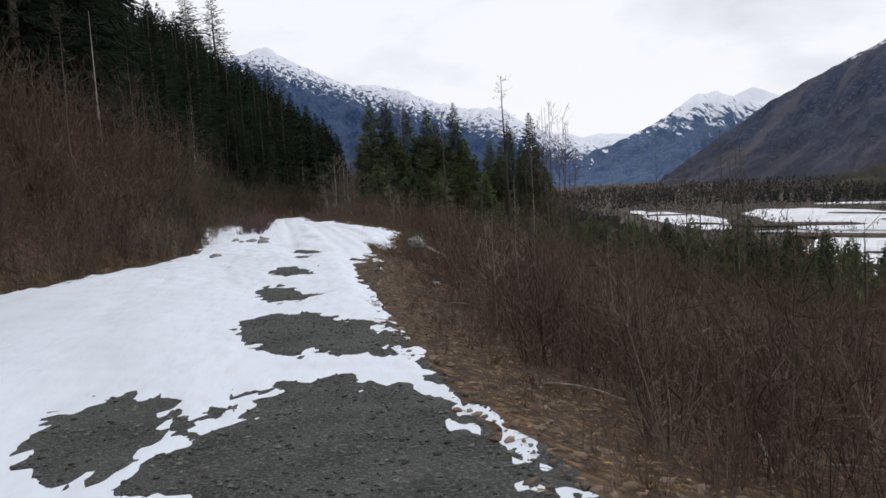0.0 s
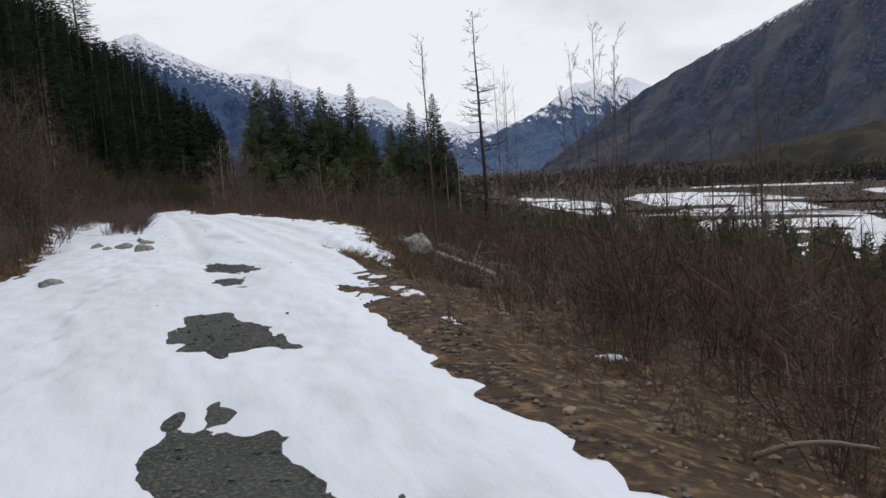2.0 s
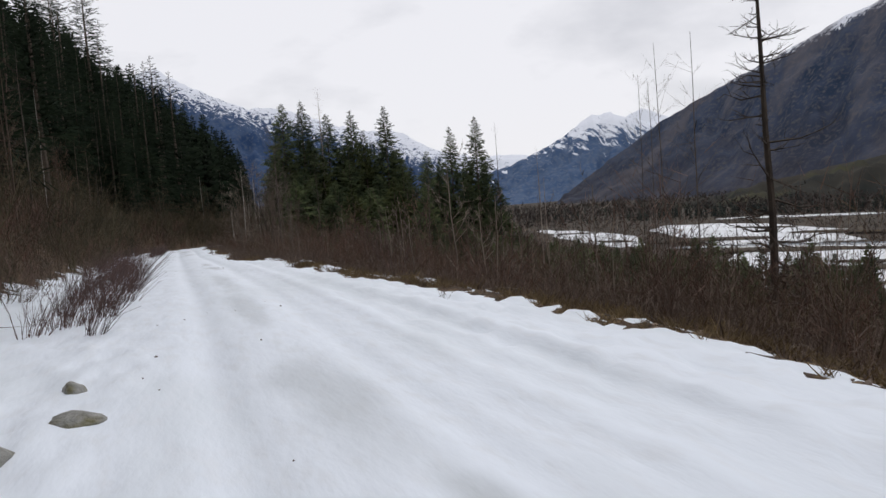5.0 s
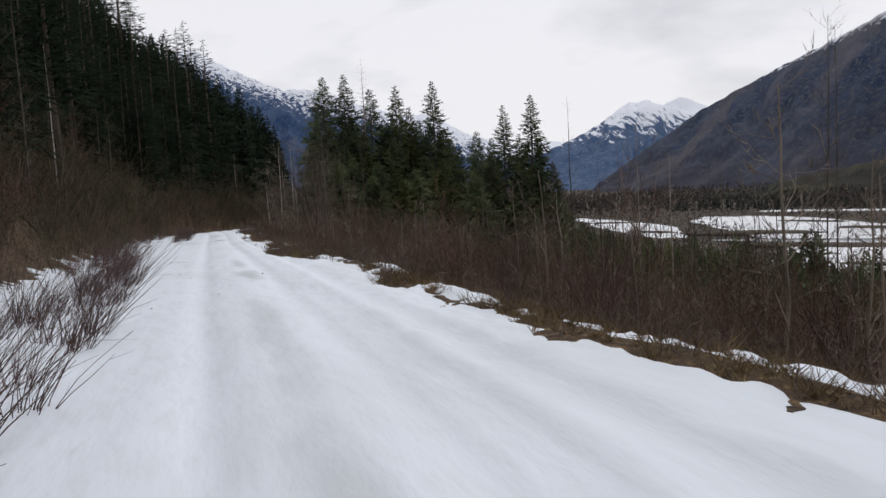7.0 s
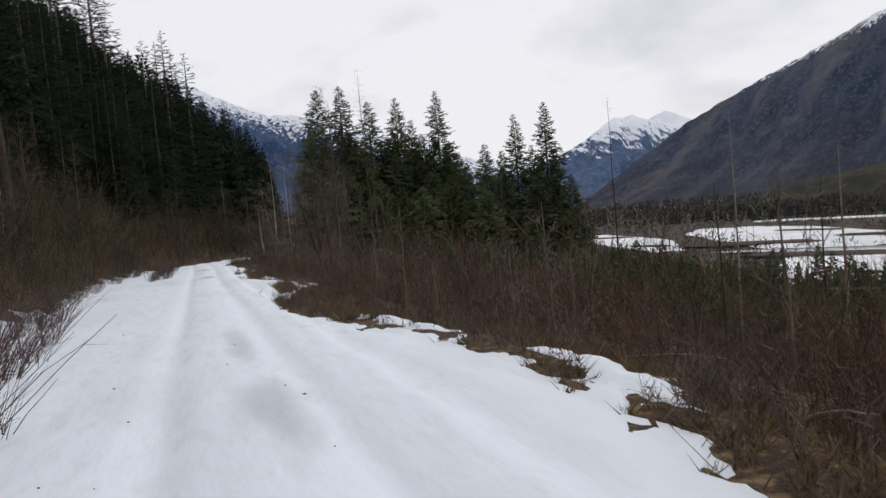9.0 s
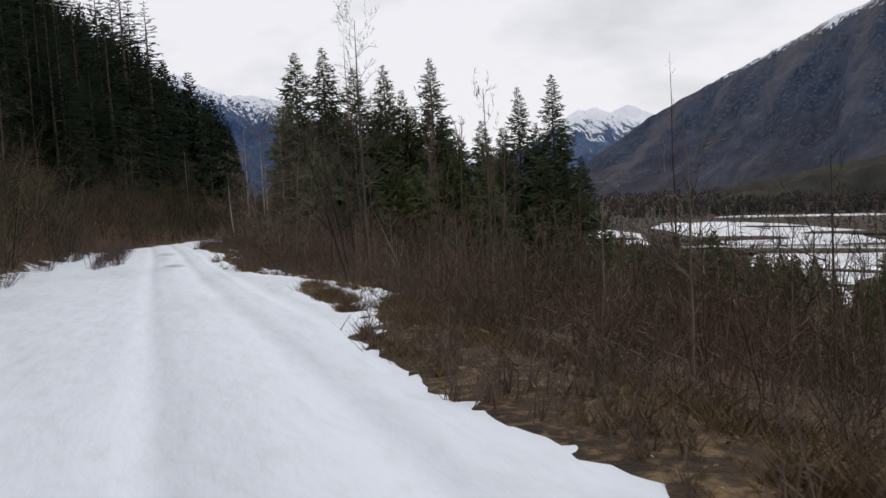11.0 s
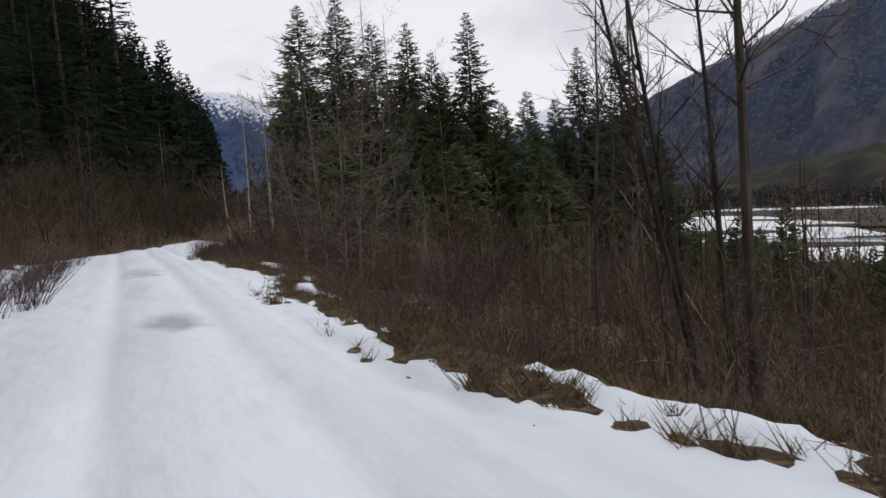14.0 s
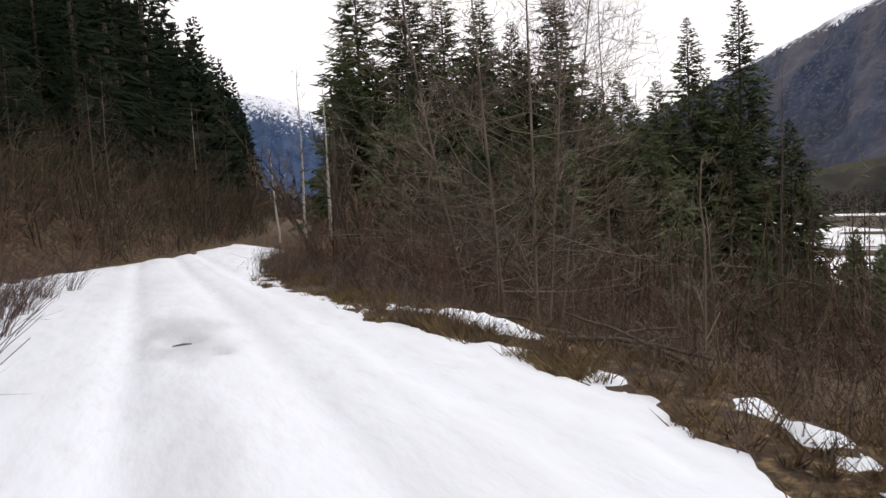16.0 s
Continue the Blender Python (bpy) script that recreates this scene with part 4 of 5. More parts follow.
SLENDER = ((7.2, 38.0, 3.2), (19.2, 59, 5.0), (20.6, 63, 5.4), (24.5, 71, 5.2), (25.8, 72, 4.9))
bare_tree(401, 12.9, 47.4, 5.9, 0.115, 84, 0.13, M_DARKBARK, "leafless larch with short stiff branches on the slope", "larch_tree", 2, 0.0, 0.12)
for k, (x, y, top) in enumerate(SLENDER):
    bare_tree(410 + k, x, y, top, 0.038, 26, 0.2, M_GREYBARK, "slender leafless tree in the brush below the road", "bare_tree", 1, 0.8, 0.35, group="slender trees below the road")
bare_tree(420, 8.8, 104.5, 5.8, 0.095, 40, 0.24, M_GREYBARK, "tall leafless poplar with open crown below the road", "poplar_tree", 3, 0.75, 0.38, (0.01, 0))
for k, (x, y, top, lean) in enumerate(((7.95, 104.6, 2.0, -0.24), (8.15, 104.9, 2.3, -0.17), (8.3, 104.3, 1.6, -0.07))):
    bare_tree(425 + k, x, y, top, 0.055, 30, 0.24, M_DARKBARK, "dark leafless stem leaning out beside a poplar", "bare_tree", 2, 1.0, 0.3, (lean, 0), "leaning stems beside the poplar")
bare_tree(421, 37.2, 122.5, 7.6, 0.11, 22, 0.09, M_DARKBARK, "thin dark leafless poplar standing in brown brush", "poplar_tree", 1, 0.9, 0.3)
for k, (x, y, top, lean) in enumerate(((6.45, 88.9, 1.0, (0.0, 0)), (6.6, 88.6, 0.3, (-0.10, 0)), (6.2, 89.0, 0.0, (0.07, 0)), (7.5, 88.4, 0.85, (0.01, 0)), (6.95, 88.6, 0.1, (0.03, 0)), (7.8, 88.6, 0.0, (0.08, 0)), (8.3, 89.5, -0.2, (-0.05, 0)))):
    bare_tree(430 + k, x, y, top, 0.018, 16, 0.26, M_STEM, "slender dark leafless tree beside the road bank", "bare_tree", 2, 1.9, 0.15, lean, "slender trees by the bank")
for k, (x, y, top, lean) in enumerate(((8.9, 106.5, 1.8, -0.08), (9.6, 108, 2.6, -0.03), (7.6, 107.0, 1.0, 0.05))):
    bare_tree(660 + k, x, y, top, 0.045, 24, 0.24, M_STEM, "slender many-twigged leafless tree beside a poplar", "bare_tree", 2, 0.9, 0.25, (lean, 0), "slender trees by the bank")
for k, (x, y, top, lean) in enumerate(((10.9, 167, 6.6, (0.01, 0)), (12.8, 167, 6.2, (-0.01, 0)), (9.1, 167, 0.5, (-0.04, 0)), (13.6, 172, 3.0, (0.02, 0)))):
    bare_tree(440 + k, x, y, top, 0.10, 24, 0.14, M_BIRCH, "white-barked birch with bare twigs at the bend", "birch_tree", 2, 0.7, 0.4, lean, "birches at the bend")
for k, (x, y, top, lean) in enumerate(((8.3, 128.2, 3.6, (-0.06, 0)), (8.9, 128.0, 4.4, (0.02, 0)), (9.5, 128.6, 3.4, (0.10, 0)), (7.7, 129.0, 2.4, (-0.16, 0.0)), (10.3, 129.5, 2.6, (0.16, 0)))):
    bare_tree(450 + k, x, y, top, 0.046, 66, 0.36, M_PALETWIG, "many-branched grey alder with arching bare limbs", "alder_tree", 3, 0.30, 0.12, lean, "alder clump below the road")
for k, (x, y, top) in enumerate(((13.6, 135, 6.4), (18.5, 140, 5.6), (11.0, 141, 5.0), (15.5, 147, 4.6))):
    bare_tree(460 + k, x, y, top, 0.06, 24, 0.2, M_GREYBARK, "tall thin leafless tree before the spruces", "bare_tree", 2, 0.8, 0.3, group="thin trees before the spruces")
for k in range(11):
    y = rng.uniform(143, 172)
    x = float(right_edge(y)) + rng.uniform(2, 34)
    bare_tree(620 + k, x, y, float(land(x, y)) + rng.uniform(4, 8.5), 0.05, 26, 0.2, M_GREYBARK if k % 3 == 0 else M_STEM, "thin leafless tree in front of the spruces", "bare_tree", 2, 0.8, 0.2, group="thin trees before the spruces")
for k, (x, y, top) in enumerate(((24.5, 43.7, 2.6), (23, 45, 1.0), (26, 44, 2.0), (27.5, 47, 1.5), (21, 40, 0.0), (29, 50, 1.0), (31, 52, 0.5), (22.5, 48, 1.2))):
    bare_tree(680 + k, x, y, top, 0.055, 24, 0.17, M_GREYBARK, "tall thin leafless tree rising from the brush", "bare_tree", 2, 1.2, 0.3, group="thin trees rising from the brush")
for k in range(34):
    y = rng.uniform(40, 100)
    x = float(right_edge(y)) + rng.uniform(7, 28)
    top = float(land(x, y)) + rng.uniform(2.8, 5.5)
    bare_tree(690 + k, x, y, min(top, slope_top(x, y, -2.0)), 0.03, 14, 0.2, M_STEM, "leafless sapling rising out of the brush", "sapling", 2, 1.2, 0.25, group="saplings in the brush")
for k, (x, y, top, lean) in enumerate(((11.4, 35.3, 3.0, 0.0), (11.2, 35.6, 2.2, -0.04), (11.7, 35.0, 2.5, 0.03), (11.9, 35.7, 2.0, 0.05), (10.9, 35.9, 1.4, -0.06), (12.2, 35.3, 1.2, 0.08))):
    bare_tree(740 + k, x, y, top, 0.015, 24, 0.20, M_STEM, "slender poplar sapling with upright bare twigs", "sapling", 2, 1.8, 0.25, (lean, 0), "poplar saplings below the road")
for k in range(20):
    x, y = grove.uniform(24, 50), grove.uniform(100, 138)
    d = math.hypot(x, y - 75)
    bare_tree(780 + k, x, y, -1.8 + grove.uniform(-0.05, 0.035) * d, 0.05, 14, 0.10, M_STEM, "thin dark leafless tree above the flats", "bare_tree", 1, 1.2, 0.3, group="thin dark trees above the flats")
bare_tree(470, 36.6, 150, 3.6, 0.13, 20, 0.26, M_GREYBARK, "dark leafless poplar on the slope", "poplar_tree", 2, 0.6, 0.4, (0.03, 0))
bare_tree(471, 29.6, 95, 3.0, 0.09, 14, 0.05, M_DEAD, "grey dead snag rising out of the brush", "dead_tree", 1, 0.2, 0.3)
bare_tree(472, 22.9, 80, 0.2, 0.08, 14, 0.06, M_DEAD, "thin dead snag in the brush", "dead_tree", 1, 0.2, 0.3)
bare_tree(480, -7.3, 32, 6.6, 0.045, 26, 0.2, M_GREYBARK, "pale leafless tree at the foot of the hill", "bare_tree", 2, 0.5, 0.2, group="pale trees on the hill")
for k in range(34):
    y = rng.uniform(48, 300)
    x = float(left_foot(y)) - rng.uniform(3, 26)
    z = float(land(x, y))
    bare_tree(500 + k, x, y, z + rng.uniform(7, 14), 0.07, 20, 0.14, M_BIRCH if k % 5 == 0 else M_GREYBARK, "pale leafless tree between dark spruces", "bare_tree", 1, 0.8, 0.4, group="pale trees on the hill")
slope_stems = []
while len(slope_stems) < 120:
    y, out = rng.uniform(14, 190), rng.uniform(7, 60)
    x = float(right_edge(y)) + out
    tall = slope_top(x, y, -rng.uniform(0.0, 3.0)) - float(land(x, y))
    if tall > 2.0:
        slope_stems.append((x, y, min(tall, 9.0) / 5.5, rng.uniform(0, 6.28)))
for k in range(4):
    trunk, twigs = bare_tree_arrays(580 + k, 5.5, 0.034, 15, 1, 0.22, 1.5, 0.25)
    tree = plant("sapling", (("trunk", trunk, M_DARKBARK), ("crown", twigs, M_STEM)), "thin dark leafless sapling standing above the brush", "sapling", "saplings above the slope")
    plant_out(tree, slope_stems[k::4])
pale_rows = []
for k in range(150):                  # forked pale saplings standing through the brush
    y = rng.uniform(3, 34) if k % 4 == 0 else rng.uniform(44, 132)
    d = 1.8 + 8.5 * rng.uniform(0, 1)
    pale_rows.append((float(right_edge(y)) + d, y, rng.uniform(0.55, 1.05) * (0.75 if y < 34 else 1.0), rng.uniform(0, 6.28)))
for k in range(5):
    trunk, twigs = bare_tree_arrays(600 + k, 3.6, 0.020, 13, 2, 0.34, 0.9, 0.15, crook=0.09)
    tree = plant("sapling", (("trunk", trunk, M_PALETWIG), ("crown", twigs, M_PALETWIG)), "pale forked leafless sapling standing in dark brush", "sapling", "pale saplings in the brush")
    plant_out(tree, [q for q in pale_rows[k::5] if not (3.0 < q[0] < 7.6 and 27 < q[1] < 38)])
hill_bare = []
for k in range(100):
    y = rng.uniform(18, 235)
    hill_bare.append((float(left_foot(y)) - rng.uniform(2.5, 17), y, rng.uniform(0.6, 1.25), rng.uniform(0, 6.28)))
for k, mat in enumerate((M_TWIG, M_TWIG_SHADE, M_TWIG_OLIVE)):
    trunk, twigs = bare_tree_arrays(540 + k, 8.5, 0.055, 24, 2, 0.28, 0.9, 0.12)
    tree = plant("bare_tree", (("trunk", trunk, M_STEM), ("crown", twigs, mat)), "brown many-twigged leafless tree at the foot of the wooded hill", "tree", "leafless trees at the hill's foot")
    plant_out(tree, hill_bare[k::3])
for k in range(28):
    x, y = rng.uniform(30, 120), rng.uniform(50, 300)
    z = float(land(x, y))
    bare_tree(560 + k, x, y, z + rng.uniform(5, 10), 0.06, 16, 0.2, M_GREYBARK, "thin leafless tree on the brushy slope", "bare_tree", 1, 0.9, 0.3, group="thin trees on the slope")

# brush: near bushes are things, the rest one growth
SHRUBS = [shrub_arrays(700 + k, h, s, n, t, r, thin=True) for k, (h, s, n, t, r) in enumerate(
    ((2.6, 0.9, 10, 80, 0.011), (3.2, 0.8, 10, 85, 0.012), (1.9, 1.1, 10, 75, 0.009), (3.6, 0.7, 9, 85, 0.013)))]
LITE = [shrub_arrays(710 + k, h, s, n, t, r, thin=True) for k, (h, s, n, t, r) in enumerate(
    ((2.6, 1.1, 5, 70, 0.0115), (3.2, 1.0, 5, 70, 0.0125), (1.9, 1.4, 5, 70, 0.0105), (3.4, 0.9, 5, 70, 0.0125)))]
COARSE = [shrub_arrays(720 + k, h, s, n, t, r, thin=True, shoot=0.75) for k, (h, s, n, t, r) in enumerate(((3.6, 1.2, 5, 46, 0.029), (4.6, 1.0, 5, 46, 0.031), (3.0, 1.4, 5, 46, 0.027)))]
THICKET = [shrub_arrays(760 + k, 6.5, s, n, t, r, thin=True, shoot=0.55) for k, (s, n, t, r) in enumerate(((0.6, 4, 50, 0.05), (0.5, 4, 50, 0.05), (0.8, 4, 50, 0.045)))]
LOW = [shrub_arrays(740 + k, h, s, n, t, r, lean, True) for k, (h, s, n, t, r, lean) in enumerate(((1.0, 0.8, 18, 40, 0.006, (0.3, 0)), (0.7, 1.0, 12, 40, 0.005, (0, 0)), (1.5, 0.75, 40, 90, 0.0055, (0.40, 0))))]


def clear(x, y):
    """Open ground by the boulder and the log, and the bare bank before it."""
    return (3.0 < x < 7.6 and 27 < y < 38) or (y > 110 and right_edge(y) < x < right_edge(y) + 12 and vnoise(x * 0.5, y * 0.35, 3) < 0.52) or (y < 27 and x < right_edge(y) + 0.8 + 0.015 * (27 - y))


near, brush, rough_brush, thickets, pale, undergrowth, hill_brush = [], [], [], [], [], [], []
for _ in range(1080):
    y = rng.uniform(3, 168)
    d = 0.9 + 14 * rng.uniform(0, 1) ** 1.2
    x = float(right_edge(y)) + d
    if not clear(x, y):
        (near if len(near) < 185 and d < 7 else brush).append((x, y, rng.uniform(0.55, 1.1) * (0.5 + 0.5 * min(1, d / 4)) * (1.1 if y > 52 and d > 3 else 0.74 if 20 < y < 50 and d > 3 else 1.0), rng.uniform(0, 6.28)))
for _ in range(430):
    y = rng.uniform(1, 48)
    d = 2.2 + 12 * rng.uniform(0, 1)
    x = float(right_edge(y)) + d
    if not clear(x, y):
        brush.append((x, y, rng.uniform(0.7, 1.15) * (0.72 if y > 20 else 1.0), rng.uniform(0, 6.28)))
for _ in range(900):                  # low tangle along the bank
    y = 2 + 148 * rng.uniform(0, 1) ** 1.2
    x = float(right_edge(y)) + 1.0 + 8 * rng.uniform(0, 1) ** 1.3
    if not (clear(x, y) and y < 40):
        brush.append((x, y, rng.uniform(0.25, 0.5), rng.uniform(0, 6.28)))
for _ in range(420):
    y = 2 + 148 * rng.uniform(0, 1)
    brush.append((float(left_foot(y)) - (1.3 if 42 < y < 135 else 0.3) - 6 * rng.uniform(0, 1) ** 1.3, y, rng.uniform(0.25, 0.55), rng.uniform(0, 6.28)))
for _ in range(680):
    y = rng.uniform(-4, 190)
    d = (2.6 if 42 < y < 135 else 0.5) + 12 * rng.uniform(0, 1) ** 1.2
    x = float(left_foot(y)) - d
    (near if len(near) < 280 and d < 6 else hill_brush).append((x, y, rng.uniform(0.7, 1.2) * (0.5 + 0.5 * min(1, d / 3)), rng.uniform(0, 6.28)))
for _ in range(520):
    y = rng.uniform(-10, 120) if rng.uniform() < 0.75 else rng.uniform(120, 300)
    x = float(left_foot(y)) - rng.uniform(2.5, 22 if y < 60 else 12)
    undergrowth.append((x, y, rng.uniform(0.8, 1.25), rng.uniform(0, 6.28)))
for _ in range(330):
    y = rng.uniform(95, 320)
    undergrowth.append((float(left_foot(y)) - rng.uniform(1.0, 13), y, rng.uniform(0.9, 1.5), rng.uniform(0, 6.28)))
for _ in range(230):                  # dense bushes beside the start
    y = rng.uniform(0, 34)
    brush.append((float(left_foot(y)) - rng.uniform(0.3, 4.5), y, rng.uniform(0.5, 1.1), rng.uniform(0, 6.28)))
for _ in range(130):                  # taller bushes where the hill comes close
    y = rng.uniform(27, 62)
    brush.append((float(left_foot(y)) - rng.uniform(2.2, 7.0), y, rng.uniform(1.2, 1.9), rng.uniform(0, 6.28)))
for _ in range(240):
    y = rng.uniform(95, 185)
    undergrowth.append((float(left_foot(y)) - rng.uniform(0.8, 13), y, rng.uniform(0.8, 1.3), rng.uniform(0, 6.28)))
for _ in range(30):
    brush.append((rng.uniform(6, 17), rng.uniform(126, 148), rng.uniform(0.9, 1.4), rng.uniform(0, 6.28)))
for _ in range(1250):
    y = rng.uniform(6, 260)
    x = float(right_edge(min(y, 200))) + 12 + 0.45 * max(0.0, 48 - y) + 42 * rng.uniform(0, 1) ** 1.3
    room = (slope_top(x, y, rng.uniform(-1.5, 0.5)) - float(land(x, y))) / 4.0
    rough_brush.append((x, y, min(rng.uniform(0.75, 1.2), max(0.35, room)), rng.uniform(0, 6.28)))
for k in range(1450):
    y = rng.uniform(30, 520)
    x = float(right_edge(min(y, 200))) + (24 + 90 * rng.uniform(0, 1) if k % 2 else 45 + 165 * rng.uniform(0, 1) ** 1.15)
    tall = slope_top(x, y, rng.uniform(-0.3, 3.0)) - float(land(x, y))
    thickets.append((x, y, float(np.clip(tall, 1.6, rng.uniform(4, 9.5))) / 6.5, rng.uniform(0, 6.28)))
for _ in range(150):                  # reddish growth before the spruces
    y = rng.uniform(140, 174)
    rough_brush.append((float(right_edge(y)) + 1 + 40 * rng.uniform(0, 1), y, rng.uniform(1.2, 2.0), rng.uniform(0, 6.28)))
for _ in range(120):                  # paler growth beside the start of the road
    y = rng.uniform(3, 30)
    x = float(right_edge(y)) + 1.6 + 9 * rng.uniform(0, 1)
    if not clear(x, y):
        pale.append((x, y, rng.uniform(0.45, 0.8), rng.uniform(0, 6.28)))
for _ in range(240):                  # thick undergrowth at the bend
    y = rng.uniform(122, 215)
    undergrowth.append((float(left_foot(y)) - rng.uniform(0.2, 9), y, rng.uniform(0.55, 0.95), rng.uniform(0, 6.28)))
for _ in range(110):                  # dense red bushes below the bank
    y = rng.uniform(9, 32)
    x = float(right_edge(y)) + 1.5 + 4.5 * rng.uniform(0, 1)
    if not clear(x, y):
        brush.append((x, y, rng.uniform(0.5, 0.9), rng.uniform(0, 6.28)))
for _ in range(150):                  # pale tangle down to the snow beside the start
    y = rng.uniform(1, 36)
    pale.append((float(left_foot(y)) - 4.5 * rng.uniform(0, 1) ** 1.4, y, rng.uniform(0.3, 0.75), rng.uniform(0, 6.28)))
for _ in range(260):
    y = rng.uniform(1, 38)
    hill_brush.append((float(left_foot(y)) + 0.35 - 3.0 * rng.uniform(0, 1), y, rng.uniform(0.18, 0.5), rng.uniform(0, 6.28)))
for _ in range(260):                  # bushes close behind the willows
    y = rng.uniform(40, 142)
    hill_brush.append((float(left_foot(y)) - rng.uniform(-0.1, 2.6), y, rng.uniform(0.45, 0.95), rng.uniform(0, 6.28)))
# bushes below the start of the road stay low
near, brush = ([(x, y, s * (0.82 if y < 26 and x > 0 else 1.0), a) for x, y, s, a in rows] for rows in (near, brush))
for k, (wood, fine) in enumerate(SHRUBS):
    bush = plant("bush", (("wood", wood, M_STEM), ("crown", fine, (M_TWIG, M_TWIG_GREY)[k == 2])), "leafless reddish-brown willow bush on the road bank", "bush", "bushes along the road")
    plant_out(bush, near[k::4])
# hill brush and undergrowth partly use the twigs with shade in their colour
for name, kinds, rows, mats in (("brush", LITE, brush, (M_TWIG, M_TWIG_OLIVE, M_TWIG_GREY, M_TWIG)), ("pale_brush", SHRUBS, pale, (M_PALETWIG, M_TWIG_GREY, M_PALETWIG, M_TWIG_GREY)), ("hill_brush", LITE, hill_brush, (M_TWIG, M_TWIG_SHADE, M_TWIG_OLIVE, M_TWIG_SHADE)), ("undergrowth", COARSE, undergrowth, (M_TWIG_SHADE, M_TWIG_SHADE, M_TWIG)), ("slope_brush", COARSE, rough_brush, (M_TWIG, M_TWIG_OLIVE, M_TWIG)),
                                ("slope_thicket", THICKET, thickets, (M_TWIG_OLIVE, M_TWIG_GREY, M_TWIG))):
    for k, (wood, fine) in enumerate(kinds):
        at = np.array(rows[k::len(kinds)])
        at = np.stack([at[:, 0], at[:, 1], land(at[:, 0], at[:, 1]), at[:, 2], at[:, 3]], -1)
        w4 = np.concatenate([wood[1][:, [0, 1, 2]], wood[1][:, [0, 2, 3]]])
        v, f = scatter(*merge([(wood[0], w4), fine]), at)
        tagged(solid(name, fast_mesh(name, v, f), mats[k]), "olive leafless undergrowth below hillside spruces, shade painted into its twigs" if name in ("undergrowth", "hill_brush") else "thick leafless brown brush covering the slope", "brush", kind="stuff")
low_rows = []
for _ in range(100):
    y = rng.uniform(34, 150)
    if rng.uniform() < 0.62:
        low_rows.append((float(left_foot(y)) + rng.uniform(-1.6, 0.2), y, rng.uniform(0.5, 0.9), rng.uniform(-0.5, 0.5)))
    else:
        low_rows.append((float(right_edge(y)) + rng.uniform(0.1, 1.3), y, rng.uniform(0.35, 0.7), rng.uniform(0, 6.28)))
for px, py, rx, ry in HUMMOCKS:
    for _ in range(3):
        low_rows.append((px + rng.uniform(-0.7, 0.7) * rx, py + rng.uniform(-0.8, 0.8) * ry, rng.uniform(0.4, 0.6), rng.uniform(0, 6.28)))
for y in (131, 133, 135, 136.5, 138, 139):
    low_rows.append((float(right_edge(y)) + rng.uniform(-1.0, 0.2), y, 0.9, 0.3 * (y - 135)))
low_rows.sort(key=lambda q: q[2])
third = len(low_rows) // 3
for k, (wood, fine) in enumerate(LOW):
    bush = plant("low_bush", (("wood", wood, M_STEM), ("crown", fine, M_TWIG)), "low leafless willow bush poking out of the snow", "bush", "low bushes at the snow's edge")
    plant_out(bush, low_rows[k * third:(k + 1) * third])

# willows standing in the snow along the hill side of the road
WILLOWS = [willow_arrays(770 + k, h, n, lean) for k, (h, n, lean) in enumerate(((1.7, 30, 0.55), (1.4, 24, 0.45), (1.2, 20, 0.35)))]
willow_rows = []
for y0, y1, n in ((45.5, 66, 50), (66, 84, 22), (111.5, 134, 40)):
    for k in range(n):
        y = y0 + (y1 - y0) * (k + rng.uniform(0, 1)) / n
        x = np.interp(y, [49, 65, 67, 75, 96, 104, 112, 130], [-1.3, -1.45, -1.7, -2.6, -4.4, -2.8, -1.5, -1.5]) - 1.4 * rng.uniform(0, 1)
        willow_rows.append((float(x), y, rng.uniform(0.65, 1.05), rng.uniform(-0.5, 0.5)))
for k, (wood, fine) in enumerate(WILLOWS):
    bush = plant("willow_bush", (("wood", wood, M_WILLOW), ("crown", fine, M_WILLOW)), "clump of dark red willow stems arching out of the snow", "bush", "willows in the snow")
    plant_out(bush, willow_rows[k::3])

# tall willow clumps on the valley side
wood, fine = willow_arrays(779, 3.7, 26, 0.0, 1.3)
tall_willow = plant("willow_bush", (("wood", wood, M_WILLOW), ("crown", fine, M_WILLOW)), "tall clump of upright red willow stems on the bank", "bush", "tall willows on the bank")
plant_out(tall_willow, [(5.7, 54.6, 1.0, 0.0), (7.2, 57.0, 0.85, 1.3), (6.5, 60.2, 0.8, 2.2), (8.1, 52.2, 0.9, 3.0), (7.6, 63.0, 0.8, 4.1), (9.0, 56.0, 0.9, 5.0)])

# dry grass and dead stalks along the shoulder
g0 = np.zeros((16, 3))
g0[:, :2] = rng.normal(0, 0.06, (16, 2))
g1 = g0 + np.stack([rng.normal(0, 0.13, 16), rng.normal(0, 0.13, 16), rng.uniform(0.08, 0.34, 16)], -1)
tuft = blades(g0, g1, np.full(16, 0.009))
tufts = []
for _ in range(1300):
    y = 3 + 150 * rng.uniform(0, 1) ** 0.8
    x = float(right_edge(y)) + rng.normal(0.9, 0.6) + (0.8 if y < 26 else 0)
    tufts.append((x, y, float(land(x, y)), rng.uniform(0.4, 1.2) * (0.6 if y < 26 else 1), rng.uniform(0, 6.28)))
for _ in range(300):
    y = rng.uniform(3, 150)
    x = float(left_foot(y)) + rng.normal(0.1, 0.4)
    tufts.append((x, y, float(land(x, y)), rng.uniform(0.6, 1.2), rng.uniform(0, 6.28)))
gy_ = rng.uniform(28, 150, 16000)
gx_ = snow_edge(gy_) + rng.uniform(-1.2, 1.9, 16000)
open_bank = (snow_depth(gx_, gy_) < 0.0) & (gx_ > 1.5) & (vnoise(gx_ * 0.9, gy_ * 0.5, 33) > 0.30)
